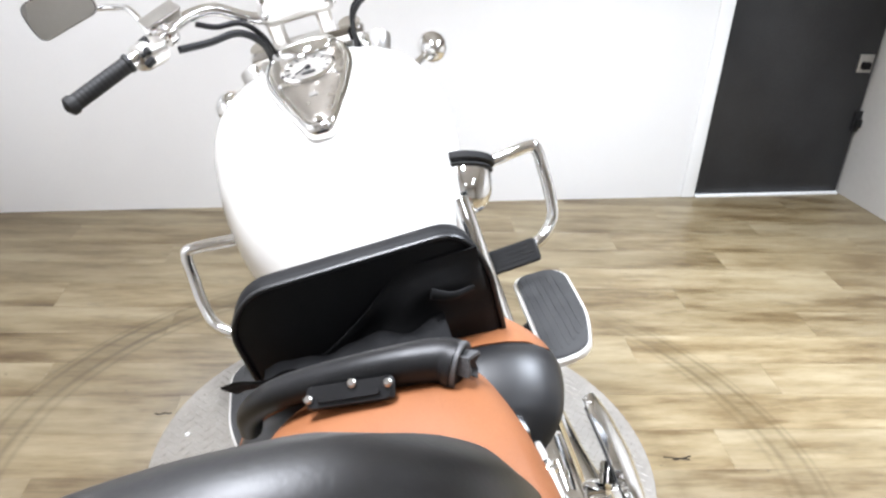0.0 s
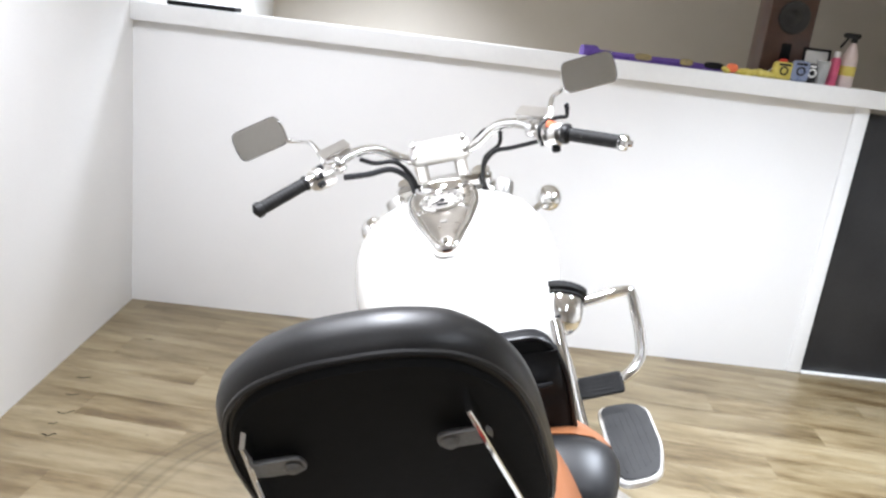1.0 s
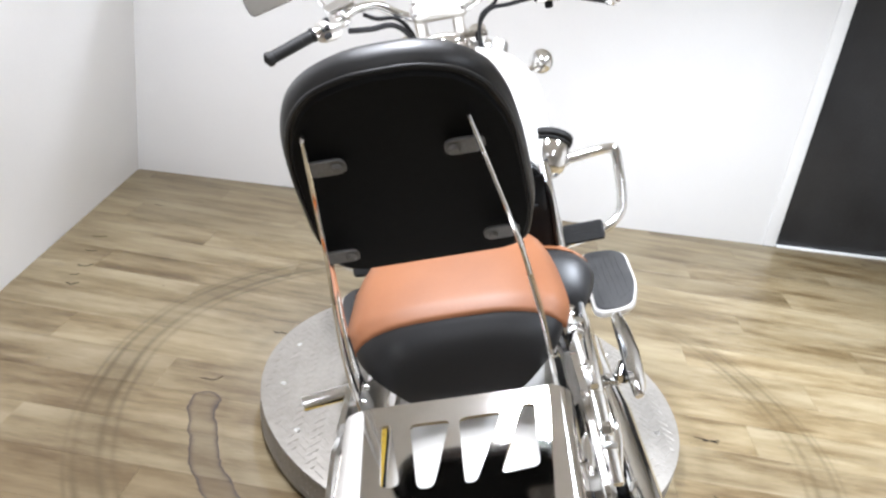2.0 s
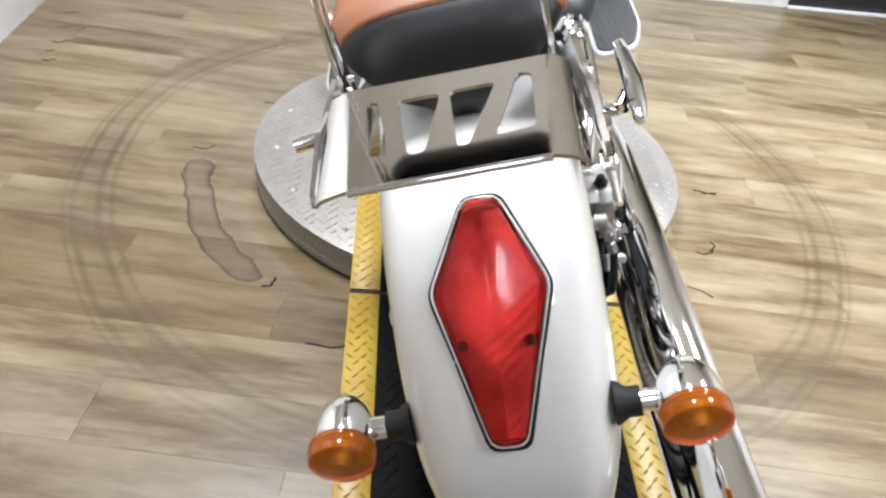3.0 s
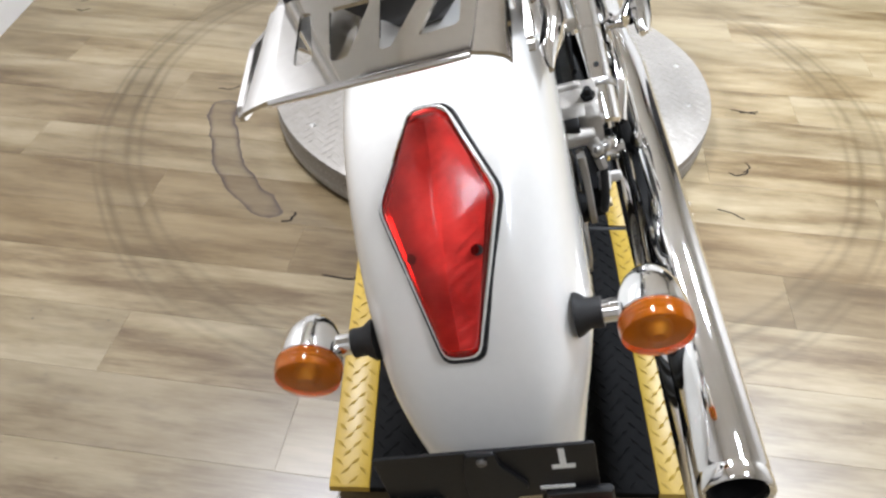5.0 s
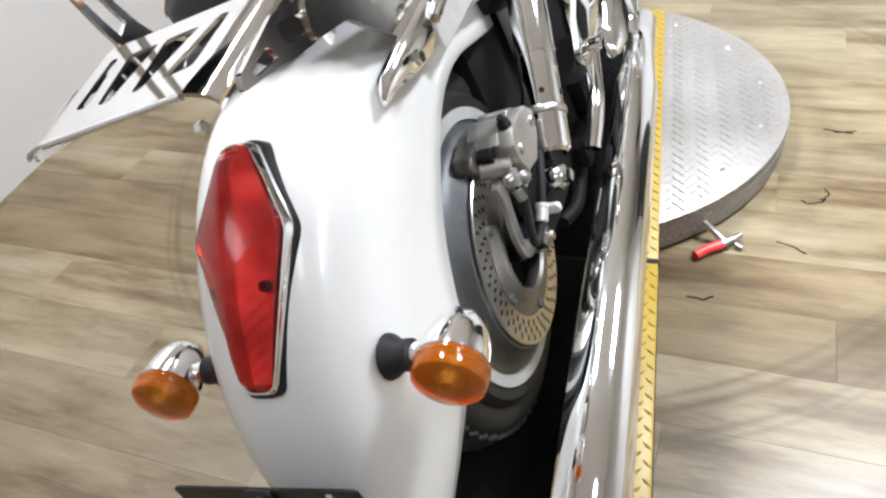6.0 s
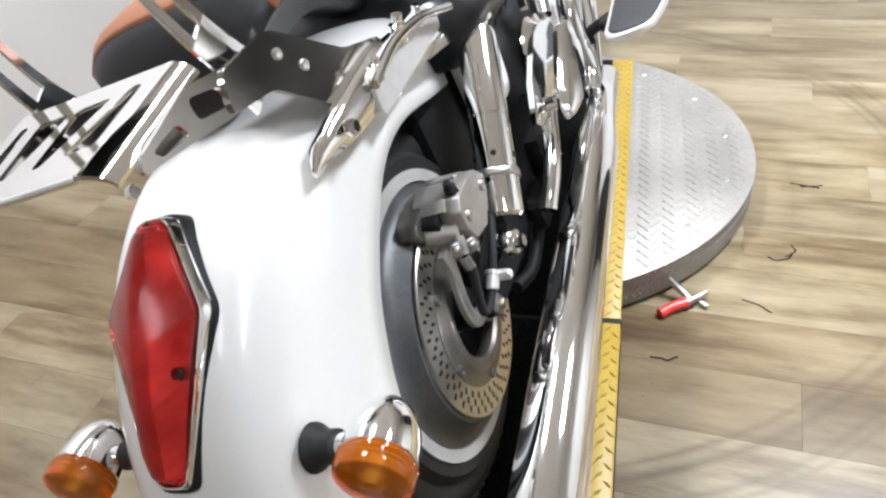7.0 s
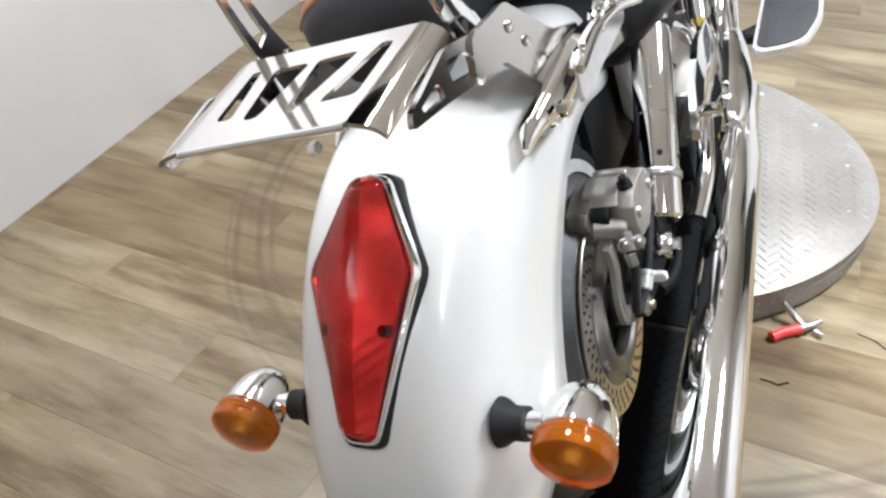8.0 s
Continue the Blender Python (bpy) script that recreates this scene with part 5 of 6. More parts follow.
# ---- fork, headlamp, front fender
both(lambda s: part("fork_tube", cyl(B(), P3(s, 0.105, 0.96, 1.10), P3(s, 0.105, 1.31, 0.36), 0.026, None, 24), CHROME, bike, "chrome fork leg"))
both(lambda s: part("fork_cover", cyl(B(), P3(s, 0.105, 0.985, 1.055), P3(s, 0.105, 1.07, 0.87), 0.036, 0.038, 28, 0.004), CHROME, bike, "chrome upper fork cover"))
b = B()
box(b, (0, 0.965, 1.082), (0.27, 0.075, 0.03), 0.010, None)
part("top_yoke", b, BRUSHED, bike, "polished top yoke")
b = B()
ffr = []
for k in range(9):
    a = radians(-20 + 160 * k / 8)
    cy, cz = FA.y - 0.40 * math.cos(a), FA.z + 0.40 * math.sin(a)
    ffr.append(((cy, cz), (FA.y - 0.30 * math.cos(a), FA.z + 0.30 * math.sin(a)), 0.10))
part("front_fender", fender_shell(ffr, 0.004), PEARL, bike, "pearl white front fender", 50)
b = B()
lathe(b, [(0, -0.11), (0.05, -0.10), (0.085, -0.05), (0.098, 0.0), (0.10, 0.03), (0.0, 0.035)], frame_at((0, 1.20, 0.93), (0, 1, 0)), 40)
part("headlamp", b, CHROME, bike, "chrome headlamp shell")


def front_signal(s):
    c = P3(s, 0.308 if s > 0 else 0.276, 1.275, 0.910)
    b = B()
    tube(b, [P3(s, 0.12, 1.08, 0.90), P3(s, 0.22, 1.16, 0.90), c], 0.011, 12)
    st = part("turn_signal", b, CHROME, bike, "chrome bullet turn signal on a stalk")
    b = B()
    lathe(b, [(0.0, -0.055), (0.012, -0.053), (0.026, -0.043), (0.037, -0.024), (0.042, 0.0), (0.042, 0.012), (0.0, 0.012)], frame_at(c, (0, 1, 0)), 36)
    part("housing", b, CHROME, st)
    b = B()
    lathe(b, [(0.037, 0.0125), (0.0385, 0.02), (0.037, 0.034), (0.02, 0.042), (0.0, 0.043)], frame_at(c, (0, 1, 0)), 36)
    part("lens", b, AMBER, st)
    b = B()
    lathe(b, [(0, -0.05), (0.02, -0.05), (0.028, -0.035), (0.034, 0.0), (0.034, 0.02), (0, 0.02)], frame_at((s * 0.16, 1.12, 1.00), (s * 0.2, 0.6, 0.75)), 28)
    part("fork_cap", b, SATIN, st, "satin fork nacelle end")


both(front_signal)

# ---- handlebar
BAR = [(0.0, 0.925, 1.165), (0.075, 0.925, 1.168), (0.115, 0.92, 1.185), (0.165, 0.90, 1.218), (0.215, 0.86, 1.224), (0.265, 0.805, 1.210), (0.33, 0.735, 1.190), (0.40, 0.695, 1.170), (0.45, 0.670, 1.155)]
pts = [P3(-1, *p) for p in BAR[::-1]] + [P3(1, *p) for p in BAR[1:]]
b = B()
tube(b, pts, 0.0135, 16, 6)
bar = part("handlebar", b, CHROME, bike, "chrome pulled-back handlebar", 60)
b = B()
mm = Matrix.Translation((0.004, 0.915, 1.180)) @ Matrix.Rotation(radians(62), 4, "X")
box(b, (0, 0, 0), (0.165, 0.062, 0.050), 0.012, mm)
clamp = part("bar_clamp", b, SATINBRIGHT, bike, "polished handlebar clamp cover with four bolts")
for x in (-0.068, 0.068):
    for y in (-0.018, 0.018):
        b = B()
        lathe(b, [(0, 0.006), (0.004, 0.006), (0.0075, 0.004), (0.008, 0), (0, 0)], mm @ Matrix.Translation((x, y, 0.025)), 16)
        part("bolt", b, CHROME, clamp)
both(lambda s: part("riser", loft(B(), [[P3(s, 0.055 + 0.018 * cx, y + 0.02 * cy, z) for cx, cy in ((-1, -0.6), (-0.6, -1), (0.6, -1), (1, -0.6), (1, 0.6), (0.6, 1), (-0.6, 1), (-1, 0.6))] for y, z in ((0.955, 1.09), (0.945, 1.12), (0.928, 1.165))]), SATINBRIGHT, bike, "polished riser"))


def grip_side(s):
    a, c = P3(s, 0.330, 0.735, 1.190), P3(s, 0.450, 0.670, 1.155)
    d = (c - a).normalized()
    b = B()
    prof = [(0.0135, 0.0), (0.0195, 0.0), (0.0195, 0.008), (0.0165, 0.010)]
    for k in range(12):
        h = 0.014 + k * 0.0095
        prof += [(0.0168, h), (0.0172, h + 0.003), (0.0168, h + 0.006), (0.0164, h + 0.0075)]
    prof += [(0.0170, 0.130), (0.0195, 0.134), (0.0195, 0.140), (0.0, 0.140)]
    lathe(b, prof, frame_at(a, d), 24)
    g = part("grip", b, RUBBER, bar, "black rubber grip")
    b = B()
    if s > 0:
        lathe(b, [(0, 0), (0.0185, 0), (0.0195, 0.003), (0.0195, 0.018), (0.016, 0.022), (0.008, 0.024), (0.007, 0.032), (0, 0.033)], frame_at(a + d * 0.132, d), 24)
        part("bar_end", b, CHROME, bar, "chrome bar end weight")
    else:
        lathe(b, [(0, 0), (0.019, 0), (0.020, 0.004), (0.019, 0.014), (0.012, 0.018), (0.004, 0.022), (0, 0.022)], frame_at(a + d * 0.132, d), 24)
        part("bar_end", b, RUBBER, bar, "black bar end")
    # switch housing
    q = P3(s, 0.296, 0.772, 1.190)
    dq = (a - q).normalized()
    m = frame_at(q, dq, (0, 0, 1))
    b = B()
    lathe(b, [(0.0, -0.030), (0.022, -0.030), (0.027, -0.026), (0.030, -0.01), (0.030, 0.018), (0.027, 0.030), (0.021, 0.034), (0.0, 0.034)], m, 28)
    sw = part("switch_housing", b, SATINBRIGHT, bar, "polished switch housing")
    up, back = Vector((0, -0.35, 0.94)).normalized(), Vector((0, -0.95, 0.3)).normalized()
    if s < 0:
        for k, (o, sz) in enumerate((((0.0, 0.0, 0.0), 0.014), ((0.0, -0.022, -0.016), 0.011), ((0.004, -0.032, -0.034), 0.009))):
            b = B()
            box(b, (0, 0, 0), (0.022, 0.012, sz + 0.004), 0.002, Matrix.Translation(q + Vector(o) + Vector((0, -0.012, 0.024))) @ Matrix.Rotation(radians(-24), 4, "Y") @ Matrix.Rotation(radians(-40), 4, "X"))
            part("button", b, BLACK, sw, "black switch button")
    else:
        b = B()
        box(b, (0, 0, 0), (0.024, 0.012, 0.020), 0.002, Matrix.Translation(q + Vector((0, -0.012, 0.026))) @ Matrix.Rotation(radians(24), 4, "Y") @ Matrix.Rotation(radians(-30), 4, "X"))
        part("kill_switch", b, ORANGEMARK, sw, "orange-red stop switch")
        b = B()
        box(b, q + Vector((0.004, -0.022, -0.034)), (0.022, 0.016, 0.018), 0.004)
        part("button", b, BLACK, sw)
        b = B()
        lathe(b, [(0.018, 0), (0.024, 0), (0.0255, 0.003), (0.0255, 0.014), (0.024, 0.017), (0.018, 0.017)], frame_at(a - d * 0.012, d), 28, True)
        part("throttle_collar", b, BLACK, sw)
        b = B()
        tube(b, [q + Vector((-0.028, -0.02, -0.02)), q + Vector((-0.032, -0.025, 0.012)), q + Vector((-0.02, -0.012, 0.034)), q + Vector((0.02, -0.005, 0.040)), q + Vector((0.042, -0.008, 0.040)), q + Vector((0.046, -0.010, 0.060))], 0.005, 10)
        box(b, q + Vector((0.046, -0.010, 0.062)), (0.012, 0.012, 0.022), 0.004)
        part("tie_strap", b, BLACK, sw, "black strap round the switch housing")
    # lever bracket, reservoir, lever, mirror stem
    b = B()
    lathe(b, [(0.0135, -0.010), (0.0225, -0.010), (0.0235, -0.007), (0.0235, 0.007), (0.0225, 0.010), (0.0135, 0.010)], frame_at(P3(s, 0.257, 0.812, 1.208), dq), 24, True)
    br = part("lever_bracket", b, CHROME, bar, "chrome lever bracket")
    b = B()
    rm = Matrix.Translation(P3(s, 0.262, 0.842, 1.232)) @ Matrix.Rotation(s * radians(14), 4, "Y") @ Matrix.Rotation(s * radians(-22), 4, "Z") @ Matrix.Rotation(radians(22), 4, "X")
    box(b, (0, 0, 0), (0.078, 0.048, 0.030), 0.006, rm)
    rv = part("fluid_reservoir", b, CHROME, bar, "chrome fluid reservoir with a flat lid")
    b = B()
    box(b, (0, 0, 0.0165), (0.082, 0.052, 0.005), 0.002, rm)
    part("lid", b, SATINBRIGHT, rv)
    b = B()
    lathe(b, [(0.0, 0.003), (0.007, 0.003), (0.009, 0.001), (0.009, 0.0), (0.0, 0.0)], rm @ Matrix.Translation((0.012 * s, -0.0245, 0.002)) @ Matrix.Rotation(radians(90), 4, "X"), 18)
    part("sight_glass", b, BLACK, rv)
    b = B()
    tube(b, [P3(s, 0.262, 0.84, 1.20), P3(s, 0.30, 0.808, 1.192), P3(s, 0.37, 0.765, 1.170), P3(s, 0.45, 0.722, 1.146)], (0.009, 0.007), 10, 6, 0.6)
    part("lever", b, CHROME, br, "chrome hand lever")
    # mirror
    ms = s
    if s < 0:
        stem = [(-0.292, 0.82, 1.215), (-0.305, 0.85, 1.240), (-0.330, 0.89, 1.268), (-0.365, 0.945, 1.272), (-0.412, 0.968, 1.280), (-0.445, 0.968, 1.290)]
        cen, rx, tilt = Vector((-0.480, 0.95, 1.299)), radians(12.7), 0
    else:
        stem = [(0.300, 0.82, 1.215), (0.312, 0.85, 1.25), (0.326, 0.90, 1.265), (0.345, 0.945, 1.270), (0.372, 0.968, 1.282), (0.40, 0.968, 1.295)]
        cen, rx, tilt = Vector((0.436, 0.95, 1.309)), radians(3.5), 0
    b = B()
    tube(b, stem, (0.0075, 0.006), 12)
    st = part("mirror_stem", b, CHROME, bar, "curved chrome mirror stem")
    mmx = Matrix.Translation(cen) @ Matrix.Rotation(-rx, 4, "Y") @ Matrix.Rotation(radians(88 if s < 0 else 79), 4, "X") @ Matrix.Rotation(radians(-6 * s), 4, "Y")
    out = [(-0.070, -0.042), (0.070, -0.042), (0.074, 0.0), (0.068, 0.044), (-0.068, 0.044), (-0.074, 0.0)]
    b = B()
    prism(b, rounded(out, 0.020, 6), mmx, -0.018, 0.004, 0.006)
    hd = part("mirror_head", b, CHROME, bar, "rectangular chrome mirror")
    b = B()
    o1, o2 = rounded(out, 0.020, 6), rounded([(x * 0.965, y * 0.945) for x, y in out], 0.018, 6)
    frame_plate(b, [(p[0] * 0.985, p[1] * 0.98) for p in o1], [o2], mmx, 0.003, 0.0058)
    part("mirror_rim", b, BLACK, hd)
    b = B()
    prism(b, rounded([(x * 0.968, y * 0.950) for x, y in out], 0.018, 6), mmx, 0.001, 0.0048)
    part("mirror_glass", b, MIRROR, hd, "mirror glass")


both(grip_side)
for pts, r in (([(-0.245, 0.80, 1.175), (-0.19, 0.84, 1.165), (-0.13, 0.88, 1.160), (-0.09, 0.90, 1.12), (-0.085, 0.93, 1.06), (-0.09, 0.98, 1.0)], 0.0105),
               ([(-0.205, 0.862, 1.205), (-0.17, 0.88, 1.185), (-0.12, 0.90, 1.175), (-0.085, 0.91, 1.13), (-0.075, 0.95, 1.06)], 0.008),
               ([(0.262, 0.80, 1.175), (0.20, 0.84, 1.165), (0.15, 0.87, 1.158), (0.115, 0.89, 1.12), (0.105, 0.92, 1.05)], 0.0075),
               ([(0.175, 0.885, 1.205), (0.165, 0.885, 1.172), (0.125, 0.895, 1.145), (0.11, 0.90, 1.10), (0.112, 0.92, 1.04)], 0.007),
               ([(0.10, 0.93, 1.19), (0.14, 0.925, 1.215), (0.18, 0.90, 1.20)], 0.004)):
    b = B()
    tube(b, pts, r * 0.78, 12)
    part("control_cable", b, BLACK, bike, "black control cable")

# ---- engine, air cleaner, exhaust
b = B()
cushion(b, (0, 0.52, 0.36), (0.30, 0.56, 0.34), 4)
part("crankcase", b, SHADOWED, bike, "black engine crankcase")
for yb, lean in ((0.42, -26), (0.66, 26)):
    for k in range(9):
        b = B()
        mm = Matrix.Translation((0, yb, 0.46)) @ Matrix.Rotation(radians(-lean), 4, "X")
        box(b, (0, 0, 0.02 + 0.022 * k), (0.24 - 0.004 * k, 0.19, 0.011), 0.004, mm)
        part("cylinder_fin", b, SHADOWED, bike)
both(lambda s: part("engine_cover", lathe(B(), [(0, 0.045), (0.05, 0.043), (0.09, 0.03), (0.115, 0.0), (0, 0)], frame_at((s * 0.15, 0.44, 0.36), (s, 0, 0)), 44), CHROME, bike, "round chrome engine cover"))
both(lambda s: part("side_cover", prism(B(), rounded([(0.02, 0.44), (0.20, 0.42), (0.23, 0.56), (0.12, 0.66), (0.02, 0.62)], 0.04, 5), Matrix.Translation((s * 0.13, 0, 0)) @ Matrix(((0, 0, 1, 0), (1, 0, 0, 0), (0, 1, 0, 0), (0, 0, 0, 1))), -0.02, 0.02, 0.012), PEARL, bike, "pearl white side cover"))
AC = Vector((0.246, 0.585, 0.830))
ACN = Vector((-0.30, -0.60, -0.74)).normalized()
b = B()
lathe(b, [(0.0, -0.020), (0.044, -0.018), (0.046, 0.0), (0.050, 0.016), (0.052, 0.036), (0.050, 0.056), (0.043, 0.075), (0.031, 0.089), (0.016, 0.096), (0.0, 0.098)], frame_at(AC, ACN), 44)
air = part("air_cleaner", b, CHROME, bike, "chrome air cleaner bell with a black rubber ring")
for h0, h1, rr in ((-0.020, -0.003, 0.057), (0.001, 0.009, 0.054)):
    b = B()
    lathe(b, [(0.044, h0), (rr - 0.003, h0), (rr, h0 + 0.003), (rr, h1 - 0.003), (rr - 0.003, h1), (0.044, h1)], frame_at(AC, ACN), 44, True)
    part("rubber_ring", b, RUBBER, air, "black rubber ring")
for pts, r in (([(0.206, 0.515, 0.800), (0.209, 0.480, 0.735), (0.211, 0.445, 0.655), (0.214, 0.400, 0.570), (0.220, 0.340, 0.505)], 0.023),
               ([(0.176, 0.505, 0.765), (0.177, 0.470, 0.690), (0.180, 0.430, 0.600), (0.186, 0.380, 0.520)], 0.017)):
    b = B()
    tube(b, pts, r, 18)
    part("intake_tube", b, CHROME, bike, "curved chrome tube under the air cleaner")
for pts, r in (([(0.205, 0.70, 0.70), (0.225, 0.70, 0.63), (0.235, 0.66, 0.54), (0.235, 0.52, 0.44), (0.246, 0.48, 0.30), (0.252, 0.42, 0.264)], 0.024),
               ([(0.16, 0.86, 0.62), (0.205, 0.90, 0.52), (0.225, 0.84, 0.40), (0.235, 0.60, 0.27), (0.236, 0.40, 0.198)], 0.024)):
    b = B()
    tube(b, pts, r, 18)
    part("exhaust_header", b, CHROME, bike, "chrome exhaust header")


def muffler(p0, p1, r, name):
    p0, p1 = Vector(p0), Vector(p1)
    d = (p1 - p0).normalized()
    ln = (p1 - p0).length
    b = B()
    lathe(b, [(0.026, 0.0), (0.031, 0.006), (0.033, 0.20), (r, 0.34), (r + 0.001, ln * 0.6), (r + 0.001, ln - 0.030), (r - 0.001, ln - 0.028), (r - 0.001, ln - 0.024), (r + 0.0015, ln - 0.022), (r + 0.0015, ln - 0.003), (r - 0.002, ln), (r - 0.007, ln - 0.003), (r - 0.008, ln - 0.07), (0.02, ln - 0.072)], frame_at(p0, d), 44)
    m = part("muffler", b, CHROME, bike, name, 50)
    b = B()
    lathe(b, [(0.0, ln - 0.066), (r - 0.0085, ln - 0.066), (r - 0.0085, ln - 0.012), (r - 0.011, ln - 0.012), (r - 0.011, ln - 0.062), (0.0, ln - 0.062)], frame_at(p0, d), 36)
    part("muffler_bore", b, SHADOWED, m, "black bore of the muffler")


muffler((0.276, 0.50, 0.262), (0.279, -0.880, 0.236), 0.047, "long chrome upper muffler with an open end")
muffler((0.246, 0.44, 0.196), (0.263, -0.878, 0.154), 0.044, "long chrome lower muffler with an open end")
# chrome exhaust shield and bracket at the swing arm
b = B()
rows = []
for y, z, w, h in ((-0.02, 0.43, 0.008, 0.012), (0.05, 0.45, 0.012, 0.05), (0.16, 0.47, 0.014, 0.070), (0.28, 0.47, 0.012, 0.060), (0.34, 0.46, 0.006, 0.03)):
    rows.append([P3(1, 0.240 + w * cx, y, z + h * cz) for cx, cz in ((-1, -0.8), (0.2, -1), (1, -0.5), (1, 0.5), (0.2, 1), (-1, 0.8))])
loft(b, rows)
part("peg_bracket", b, CHROME, bike, "chrome footpeg bracket", 50)
b = B()
tube(b, [(0.235, -0.12, 0.32), (0.25, -0.05, 0.37), (0.245, 0.06, 0.42)], 0.016, 14)
part("muffler_hanger", b, CHROME, bike, "chrome muffler hanger")
b = B()
box(b, (0.205, -0.06, 0.30), (0.03, 0.10, 0.06), 0.008)
box(b, (0.20, 0.05, 0.345), (0.04, 0.07, 0.08), 0.01)
part("frame_bracket", b, SHADOWED, bike, "black frame bracket")
b = B()
tube(b, [(0.18, -0.26, 0.27), (0.195, -0.20, 0.26), (0.195, -0.1, 0.27), (0.19, 0.05, 0.29)], 0.012, 12)
part("lower_link", b, SHADOWED, bike)


# ---- pegs, floorboards, crash bars, stand
PEG0, PEG1 = (0.304, -0.050, 0.455), (0.302, 0.150, 0.540)


def passenger_peg(s):
    b = B()
    a, c = P3(s, 0.235, 0.06, 0.435 if s > 0 else 0.50), P3(s, 0.285, 0.03, 0.450 if s > 0 else 0.52)
    cyl(b, a, c, 0.014, None, 16, 0.002)
    p = part("passenger_peg", b, CHROME, bike, "folded chrome passenger footpeg with ribbed rubber")
    b = B()
    ln = Vector((s * 0.06, 0.10, 0.05)) if s > 0 else Vector((s * 0.11, -0.03, 0.0))
    o = c
    tube(b, [o, o + ln * (0.3 if s > 0 else 1.0)], 0.017, 16, 2)
    part("peg_core", b, CHROME, p)
    if s > 0:
        e0, e1 = Vector(PEG0), Vector(PEG1)
        u = (e1 - e0).normalized()
        n = u.cross(Vector((0, 0, 1)).cross(u)).normalized()
        out = (u.cross(n)).normalized()
        out = out if out.x > 0 else -out
        n = u.cross(out).normalized()
        m = Matrix.Translation((e0 + e1) / 2) @ Matrix((n, u, n.cross(u))).transposed().to_4x4() @ Matrix.Rotation(radians(-32), 4, "Y")
        k = 1 if (m.to_3x3() @ Vector((0, 0, 1))).x > 0 else -1
        h = (e1 - e0).length / 2
        b = B()
        rows = []
        for v in (-1.0, -0.9, -0.6, 0.0, 0.6, 0.9, 1.0):
            w = 0.034 * math.sqrt(max(0.05, 1 - abs(v) ** 3.0))
            bow = 0.012 * (1 - v * v)
            rows.append([m @ Vector((x * w, v * h, k * (z + bow))) for x, z in ((-1, 0.0), (-0.9, 0.010), (-0.4, 0.016), (0.4, 0.016), (0.9, 0.010), (1, 0.0), (0.9, -0.003), (-0.9, -0.003))])
        loft(b, rows)
        part("peg_shell", b, CHROME, p, "chrome outer shell")
        for i in range(5):
            b = B()
            box(b, (-0.020 + 0.010 * i, 0, k * 0.004), (0.006, h * 1.55, 0.008), 0.0015, m)
            part("rubber_rib", b, GREYRUBBER, p)


both(passenger_peg)


def floorboard(s):
    out = [(0.298, 0.475), (0.312, 0.848), (0.420, 0.842), (0.452, 0.80), (0.446, 0.61), (0.408, 0.485)]
    out = out if s > 0 else [(-x, y) for x, y in out]
    mt = Matrix.Translation((0, 0, 0.368)) @ Matrix.Translation((0, 0.67, 0)) @ Matrix.Rotation(radians(2), 4, "X") @ Matrix.Translation((0, -0.67, 0))
    b = B()
    prism(b, rounded(out, 0.045, 6), mt, -0.020, 0.0, 0.004)
    fb = part("floorboard", b, WHITEMETAL, bike, "rider floorboard with a bright rim")
    cx = sum(p[0] for p in out) / len(out)
    ins = [((x - cx) * 0.88 + cx, (y - 0.67) * 0.955 + 0.67) for x, y in out]
    b = B()
    prism(b, rounded(ins, 0.040, 6), mt, -0.001, 0.005, 0.002)
    mat = part("rubber_mat", b, GREYRUBBER, fb, "grey rubber mat")
    for k in range(6):
        b = B()
        x = s * (0.332 + 0.0165 * k)
        y0, y1 = 0.515 + 0.006 * max(0, k - 1) ** 1.5, 0.825 - 0.004 * k
        for a, c in ((y0, y0 + 0.10), (y0 + 0.106, y1 - 0.10), (y1 - 0.094, y1)):
            box(b, (x, (a + c) / 2, 0.0050), (0.0045, c - a, 0.0022), 0.0008, mt)
        part("rib", b, GREYRUBBER, mat)
    b = B()
    tube(b, [P3(s, 0.17, 0.62, 0.30), P3(s, 0.25, 0.64, 0.33), P3(s, 0.31, 0.66, 0.345)], 0.014, 12)
    box(b, P3(s, 0.295, 0.60, 0.352), (0.03, 0.05, 0.025), 0.005)
    part("bracket", b, SHADOWED, fb, "black floorboard bracket")


both(floorboard)


